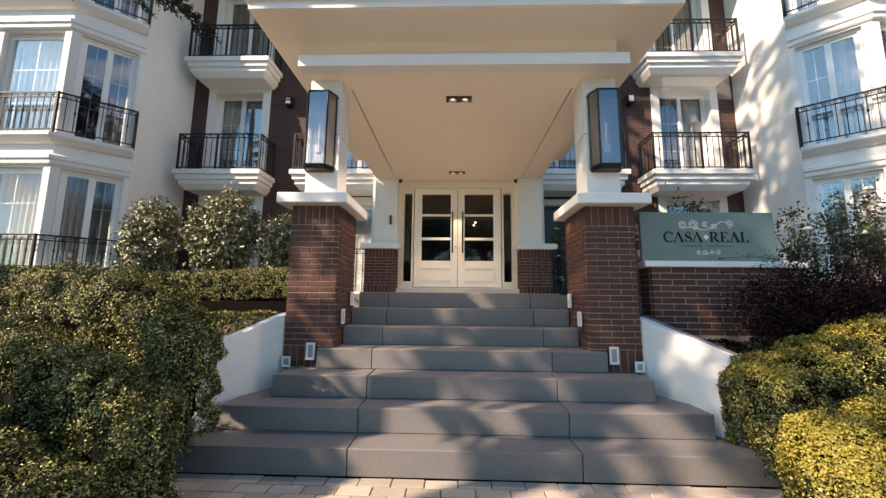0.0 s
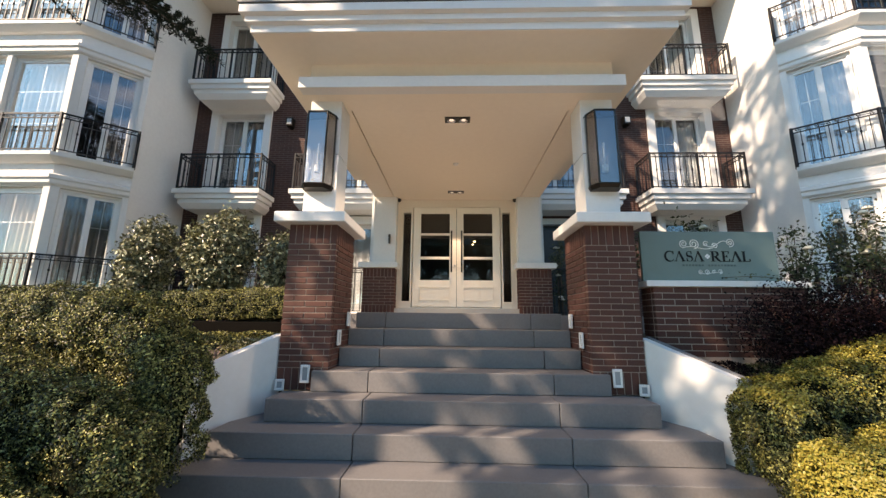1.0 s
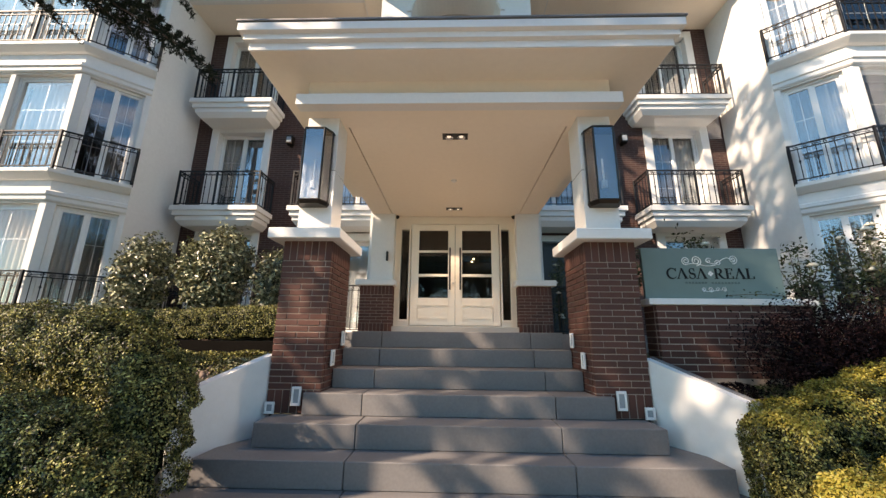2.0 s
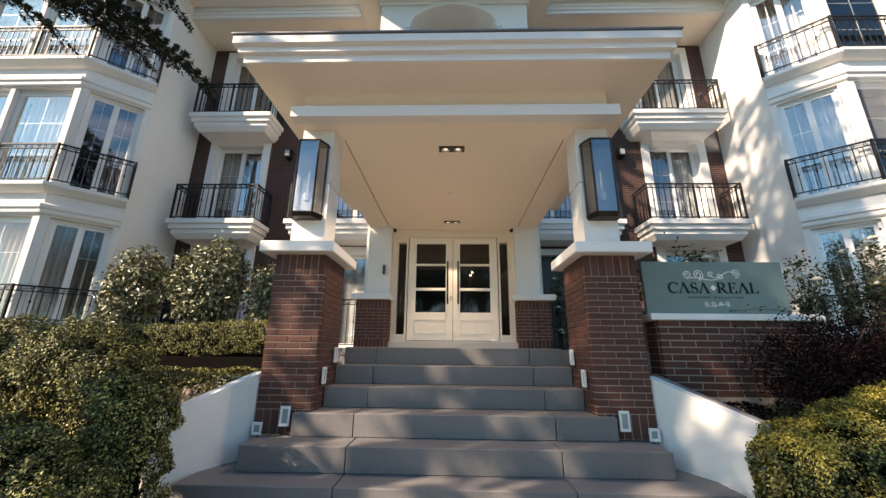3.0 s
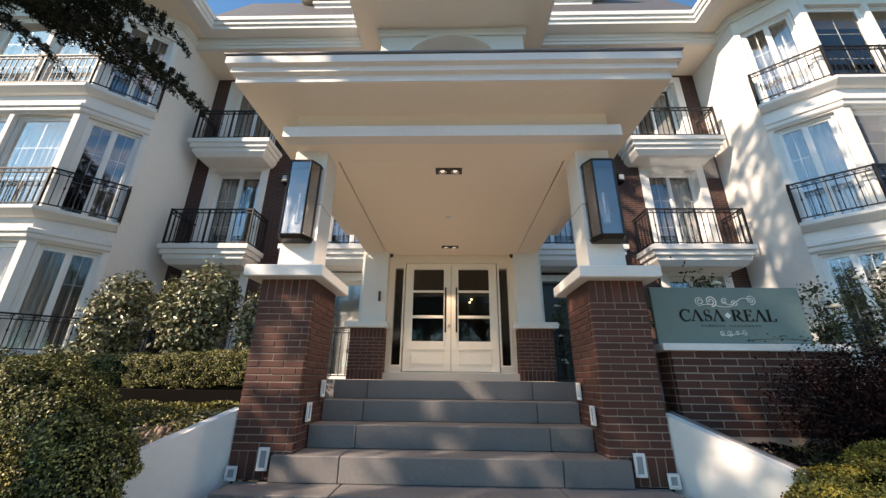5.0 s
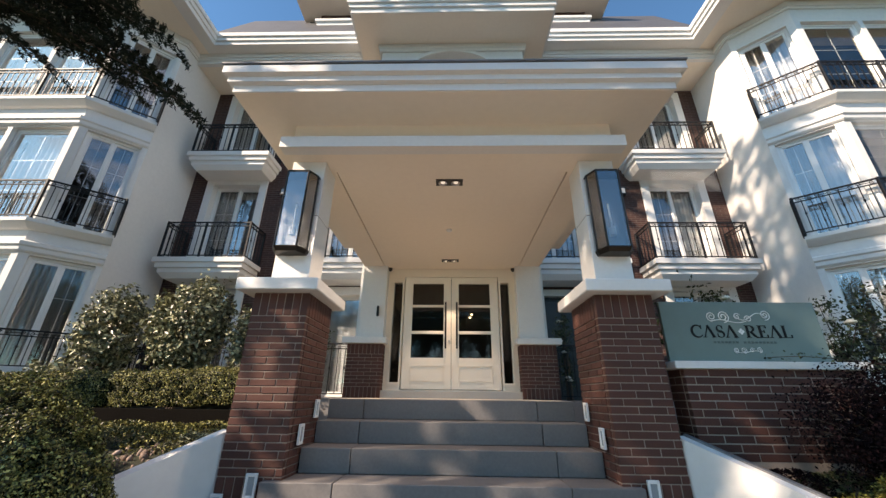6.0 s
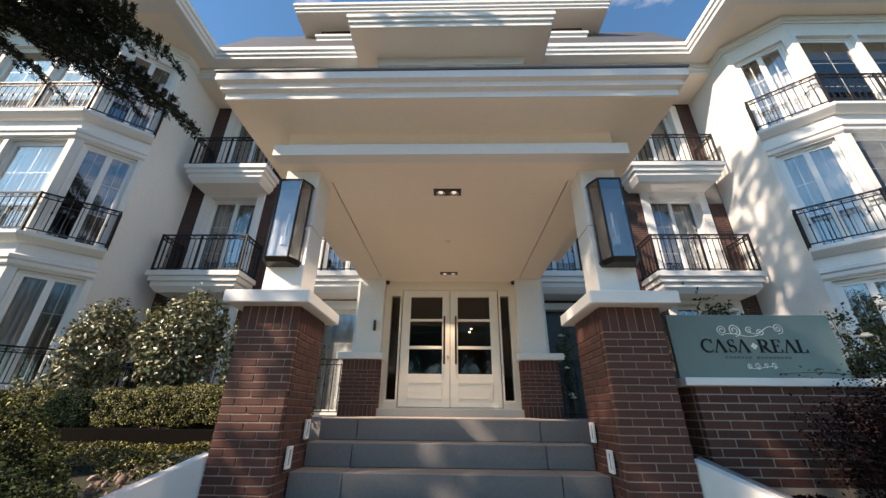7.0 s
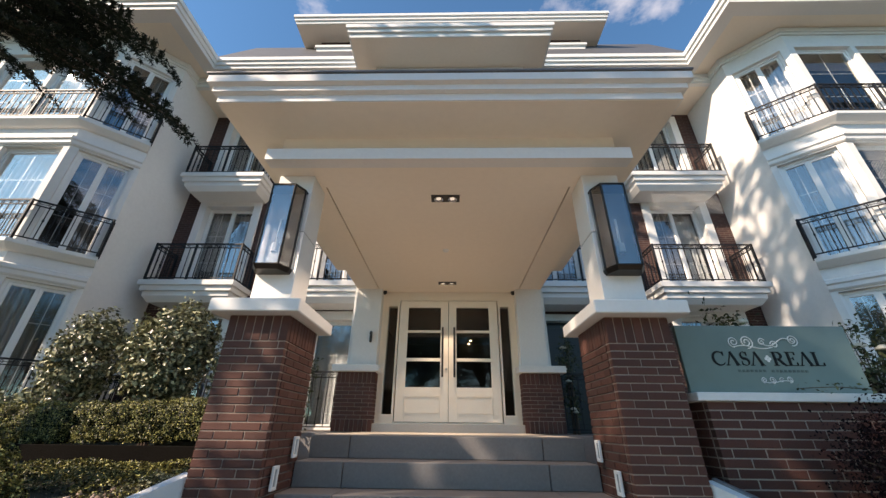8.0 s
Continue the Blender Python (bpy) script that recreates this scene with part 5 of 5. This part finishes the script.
def ground_cover():
    rng = np.random.default_rng(40)
    spots = [(-2.4, 3.45, 0.24, CAMELLIA_LEAF), (2.35, 2.55, 0.25, PURPLE_LEAF), (2.75, 2.5, 0.3, ROSE_LEAF), (-2.15, 3.2, 0.22, HEDGE_LEAF)]
    spots += [(-2.35 - 0.42 * k + rng.uniform(-0.08, 0.08), 3.98 + 0.12 * (k % 2), 0.32, HEDGE_LEAF) for k in range(5)]
    spots += [(-2.75 - 0.45 * k + rng.uniform(-0.08, 0.08), 3.50 + 0.1 * (k % 2), 0.34, ROSE_LEAF if k % 2 else HEDGE_LEAF) for k in range(4)]
    for x, y, r, mat in spots:
        n = 1700
        a, rr = rng.uniform(0, 2 * math.pi, n), r * np.sqrt(rng.uniform(0, 1, n))
        px, py = x + rr * np.cos(a) * 1.3, y + rr * np.sin(a)
        pz = np.array([soil_height(u, v) for u, v in zip(px, py)]) + 0.10 * (1 - (rr / r) ** 2) + rng.uniform(0, 0.03, n)
        me = leaf_mesh("ground_cover", mat, np.stack([px, py, pz], 1), np.tile([0, 0, 1.0], (n, 1)), 0.03, rng, 0.4, 0.7)
        tagged(part("ground_cover", me, None), "low green ground cover on dark soil", "plants", kind="stuff")
    bm = bmesh.new()
    for k in range(420):
        s = rng.integers(4)
        if s == 0:
            x, y = rng.uniform(-2.3, -2.0), rng.uniform(1.1, 2.1)
        elif s == 1:
            x, y = rng.uniform(-2.9, -1.75), rng.uniform(2.7, 3.5)
        elif s == 2:
            x, y = rng.uniform(-2.4, -1.75), rng.uniform(3.4, 4.2)
        else:
            x, y = rng.uniform(2.05, 2.9), rng.uniform(2.2, 2.7)
        r = rng.uniform(0.012, 0.035)
        bmesh.ops.create_icosphere(bm, subdivisions=1, radius=r, matrix=Matrix.Translation((x, y, max(0.0, soil_height(x, y)) + r * 0.3)) @ Euler(rng.uniform(0, 3, 3)).to_matrix().to_4x4() @ Matrix.Diagonal((1.3, 1, 0.65, 1)))
    tagged(part("pebbles", bm, PEBBLE, smooth=True), "brown pebbles and bark lying on the soil", "pebbles", kind="stuff")


ground_cover()


def conifer(label, base, height, seed, reach=2.9, low=4.3, aims=(), sparse=1.0, gap=0.022, ring=5, tips=(), needle=0.13, slim=0.26, stretch=0.22, away=9.0, lush=1.0):
    """A tall conifer: tapered trunk, drooping limbs, and flat sprays of short needles along side twigs."""
    rng = np.random.default_rng(seed)
    t = thing("conifer_tree", label, "tree", pose(*base))
    bm = bmesh.new()
    tube(bm, (0, 0, -0.2), (0, 0, height * 0.5), 0.24, 0.15, 12)
    tube(bm, (0, 0, height * 0.5), (0, 0, height), 0.15, 0.02, 10)
    part("trunk", bm, BARK, t)
    pts, nrm = [], []
    heights = np.concatenate([np.arange(low, 7.2, 1.15), np.arange(max(low, 7.2), 12.0, 0.5 * sparse), np.arange(12.0, height - 0.2, 0.34 * sparse)])
    heights = heights[heights < height - 0.2]
    todo = []
    for z in heights:
        k = 3 if z < 7.6 else ring
        todo += [(z, a, None) for a in rng.uniform(0, 2 * math.pi) + np.arange(k) * 2 * math.pi / k + rng.normal(0, 0.2, k)]
    todo = [(z, a, L, 0.08) for z, a, L in todo if math.cos(a) < away] + [(z, a, L, 0.08) for z, a, L in aims]
    for x, y, z in tips:
        L = math.hypot(x - base[0], y - base[1])
        todo.append((z + 0.30 * L, math.atan2(y - base[1], x - base[0]), L, 0.0))
    for z, a, L, sway in todo:
        f = (z - low) / (height - low)
        L = L or max(0.35, reach * (1 - f) ** 0.42 * rng.uniform(0.7, 1.1))
        d = np.array([math.cos(a), math.sin(a), 0])
        side = np.array([-d[1], d[0], 0])
        steps = max(4, int(L / stretch))
        prev, limb = None, bmesh.new()
        for i in range(steps + 1):
            u = i / steps
            p = np.array([0, 0, z]) + d * L * u + np.array([0, 0, 0.10 * L * u - 0.40 * L * u * u]) + side * sway * L * math.sin(3 * u + a)
            if prev is not None:
                tube(limb, prev, p, 0.035 * (1 - u) * L / 4 + 0.006, sides=4)
            prev = p
            if u < 0.16:
                continue
            for sg in (-1, 1):
                tl = (0.20 + 0.34 * min(L, 3.0) * 0.28 * (1 - 0.75 * u)) * rng.uniform(0.35, 1.2) * lush
                td = side * sg * 0.8 + d * 0.6 + np.array([0, 0, -0.25])
                m = max(4, int(tl / gap))
                k = rng.uniform(0, 1, (m * 2, 1))
                pts.append(p + td * tl * k + np.array([0, 0, -0.25]) * tl * k * k + rng.normal(0, needle * 0.23, (m * 2, 3)))
                nrm.append(np.tile([0, 0, 1.0], (m * 2, 1)))
        part("limb", limb, BARK, t)
    me = leaf_mesh("foliage", PINE_LEAF, np.concatenate(pts), np.concatenate(nrm), needle, rng, slim, 0.55)
    tagged(part("foliage", me, None, t), kind="stuff")
    return t


conifer("tall dark conifer beside the forecourt", (-7.4, -2.1, 0), 18.6, 51, reach=2.3, low=5.9, gap=0.0075, ring=3, sparse=1.5, lush=0.75)
# unseen tree, added with a high crown to dapple the middle eaves
conifer("unseen conifer added to dapple the middle eaves", (-8.6, -0.1, 0), 19.5, 54, reach=2.0, low=12.4, gap=0.009, ring=3, sparse=1.7, lush=0.75)
# unseen tree, added to shade the right pillar, sign and lower east wing
conifer("unseen dense conifer added to shade the sign side", (-9.6, -4.6, 0), 20.5, 53, reach=1.9, low=9.4, gap=0.013, ring=6)
conifer("dark conifer with drooping branches before the wing", (-8.7, 1.9, 0), 11.6, 52, reach=1.6, low=9.2, sparse=1.6, away=0.3, gap=0.0075, needle=0.07, slim=0.2, stretch=0.12, lush=1.35, tips=[
    (-3.14, 3.1, 4.51), (-3.64, 2.9, 5.53), (-4.15, 3.05, 5.0), (-4.64, 3.1, 5.88), (-4.34, 2.9, 6.23), (-5.04, 2.9, 5.66), (-5.3, 3.0, 5.3), (-4.9, 3.3, 6.4), (-4.0, 2.75, 5.65), (-4.35, 3.3, 5.65), (-5.2, 3.3, 6.3), (-4.8, 2.6, 5.9), (-5.6, 3.0, 6.0), (-3.5, 3.1, 4.85)])


def broadleaf(label, base, height, seed):
    rng = np.random.default_rng(seed)
    t = thing("street_tree", label, "tree", pose(*base), "street trees")
    bm = bmesh.new()
    tube(bm, (0, 0, -0.2), (0, 0, height * 0.45), 0.18, 0.12, 10)
    pts, nr, cs = clump_points(rng, (0, 0, height * 0.66), (height * 0.3, height * 0.3, height * 0.32), 130, 60, 0.28, 0.3)
    for c in cs[::5]:
        tube(bm, (0, 0, height * 0.42), tuple(c), 0.06, 0.012, 5)
    part("trunk", bm, BARK, t)
    tagged(part("crown", leaf_mesh("crown", TREE_LEAF, pts, nr, 0.17, rng, 0.6, 0.9), None, t), kind="stuff")
    return t


tree = broadleaf("broad green street tree across the road", (-7.0, -18.4, 0), 10.5, 61)
for x, y, r in ((-20.5, -18.6, 20), (-11.5, -18.0, 140), (-2.2, -18.2, 310), (2.6, -18.9, 80), (8.0, -18.1, 170), (13.5, -19.0, 250), (19.5, -18.4, 40), (-16, -21.5, 60), (-9.4, -22.0, 10), (-4.6, -21.6, 200), (0.2, -22.3, 280), (5.4, -21.8, 130), (10.8, -22.2, 330), (16.5, -21.9, 95)):
    copy_thing(tree, pose(x, y, 0, 0, 0, r))

# railings near the ground floor doors
for side in (-1, 1):
    railing("black wrought iron railing before a ground floor door", [(side * 6.36, WY - 0.02), (side * 6.36, 6.90), (side * 4.3, 6.90)], 1.30, group="ground railings")
    railing("black wrought iron gate railing beside the porch", [(side * 1.78, 6.42), (side * 2.95, 6.42)], LAND, group="ground railings", height=0.92)


def bird_net(label, m, w, h, pitch=0.05):
    """A slack diamond net of thin pale cord."""
    bm = bmesh.new()
    k = -h
    while k < w:
        for flip in (False, True):
            a, b = max(0.0, k), min(w, k + h)
            if b - a > 0.02:
                za, zb = a - k, b - k
                if flip:
                    za, zb = h - za, h - zb
                tube(bm, (a, 0, za), (b, 0, zb), 0.0016, sides=3)
        k += pitch
    ob = part("bird_net", bm, LIGHT_PLASTIC)
    ob.matrix_world = m
    return tagged(ob, label, "net")


bird_net("thin pale bird net stretched across a bay window", pose(7.50, 5.2, 4.95), 2.2, 1.3)
bird_net("thin pale bird net over a balcony door", pose(4.70, 7.06, 5.76), 1.5, 0.598)


# ---- bricks and pavers, piece by piece ----
BRICKS = {}


def brick_mesh(length, high, deep=0.05):
    key = (round(length, 3), round(high, 3))
    if key not in BRICKS:
        BRICKS[key] = mesh_of(boxes((0, key[0], 0, deep, 0, key[1]), bevel=0.0035), "brick", BRICK)
    return BRICKS[key]


def lay(parent, m, length, z0, z1, course, brick, joint, soldier=0.0, shift=0.0, rng=None):
    """Running bond on one face: m puts x along the face and y into it; soldier courses at foot and head."""
    lo, hi = z0, z1
    if soldier:
        n = max(1, round(length / 0.066))
        w = length / n
        for z in (z0, z1 - soldier):
            for i in range(n):
                o = part("brick", brick_mesh(w - joint, soldier - joint), None, parent)
                o.matrix_basis = m @ pose(i * w + joint / 2, rng.uniform(-0.002, 0.002), z + joint / 2)
        lo, hi = z0 + soldier, z1 - soldier
    rows = max(1, round((hi - lo) / course))
    h = (hi - lo) / rows
    for r in range(rows):
        x = -brick * (0.5 if r % 2 else 0.0) - shift
        while x < length - 0.02:
            a, b = max(0.0, x), min(length, x + brick)
            if b - a > 0.03:
                o = part("brick", brick_mesh(round((b - a) / 0.005) * 0.005 - joint, h - joint), None, parent)
                o.matrix_basis = m @ pose(a + joint / 2, rng.uniform(-0.002, 0.002), lo + r * h + joint / 2)
            x += brick


def brick_pillar(label, x0, x1, y0, y1, z0, z1, seed, soldier=0.20):
    """A mortar core with bricks on its street face and both flanks."""
    rng = random.Random(seed)
    p = thing("brick_pillar", label, "pillar", kind="structure")
    part("mortar_core", boxes((x0 + 0.009, x1 - 0.009, y0 + 0.005, y1 - 0.004, z0, z1)), MORTAR, p)
    lay(p, pose(x0, y0 - 0.001, 0), x1 - x0, z0, z1, 0.0555, 0.215, 0.008, soldier, 0.0, rng)
    lay(p, pose(x1 + 0.001, y0 + 0.051, 0, 0, 0, 90), y1 - y0 - 0.055, z0, z1, 0.0555, 0.215, 0.008, soldier, 0.06, rng)
    lay(p, pose(x0 - 0.001, y1, 0, 0, 0, -90), y1 - y0 - 0.055, z0, z1, 0.0555, 0.215, 0.008, soldier, 0.06, rng)


for side in (-1, 1):
    a, b = sorted((side * 1.22, side * 1.71))
    brick_pillar("dark red brick pillar with pale joints", a, b, 2.685, 3.32, 0.55, 2.134, 70 + side)
    a, b = sorted((side * 1.15, side * 1.76))
    brick_pillar("short dark red brick pillar of the porch", a, b, 5.93, 6.40, LAND, 2.134, 80 + side, 0.17)


def build_sign_wall():
    rng = random.Random(90)
    p = thing("sign_wall", "low dark red brick wall below the sign", "wall", kind="structure")
    part("mortar_core", boxes((1.905, 3.345, SY + 0.004, SY + 0.236, 0.7, 1.544)), MORTAR, p)
    lay(p, pose(1.90, SY, 0), 1.45, 0.88, 1.544, 0.0605, 0.23, 0.008, 0.0, 0.03, rng)
    lay(p, pose(1.90, SY + 0.24, 0, 0, 0, -90), 0.185, 0.88, 1.544, 0.0605, 0.23, 0.008, 0.0, 0.03, rng)


build_sign_wall()


def build_paving():
    rng = random.Random(95)
    p = thing("pavement", "grey brick pavers before the stairs", "pavement", kind="structure")
    part("paver_bed", boxes((-2.6, 2.7, -5.2, 1.753, -0.125, -0.012)), STONE_JOINT, p)
    me = [mesh_of(boxes((0.003, 0.217, 0.003, 0.107, -0.06, -d), bevel=0.004), "paver", PAVER) for d in (0.0, 0.002, 0.004)]
    for r in range(13):
        y = 1.755 - 0.11 * (r + 1)
        for i in range(23):
            x = -2.45 + 0.22 * i + (0.11 if r % 2 else 0.0)
            o = part("paver", rng.choice(me), None, p)
            o.matrix_basis = pose(x, y, 0, 0, 0, rng.uniform(-0.4, 0.4))
    part("pavement_slab", boxes((-60, -2.46, -5.2, 0.2, -0.2, -0.006), (2.58, 60, -5.2, 0.2, -0.2, -0.006)), PAVER, p)
    verts, faces = [], []
    for r in range(13, 60):
        y = 1.755 - 0.11 * (r + 1)
        for i in range(23):
            x = -2.45 + 0.22 * i + (0.11 if r % 2 else 0.0)
            k = len(verts)
            verts += [(x + 0.003, y + 0.003, 0), (x + 0.217, y + 0.003, 0), (x + 0.217, y + 0.107, 0), (x + 0.003, y + 0.107, 0), (x + 0.003, y + 0.003, -0.03), (x + 0.217, y + 0.003, -0.03), (x + 0.217, y + 0.107, -0.03), (x + 0.003, y + 0.107, -0.03)]
            faces += [(k, k + 1, k + 2, k + 3), (k, k + 4, k + 5, k + 1), (k + 1, k + 5, k + 6, k + 2), (k + 2, k + 6, k + 7, k + 3), (k + 3, k + 7, k + 4, k)]
    me2 = bpy.data.meshes.new("pavers")
    me2.from_pydata(verts, [], faces)
    me2.materials.append(PAVER)
    tagged(part("pavers", me2, None, p), kind="stuff")


build_paving()
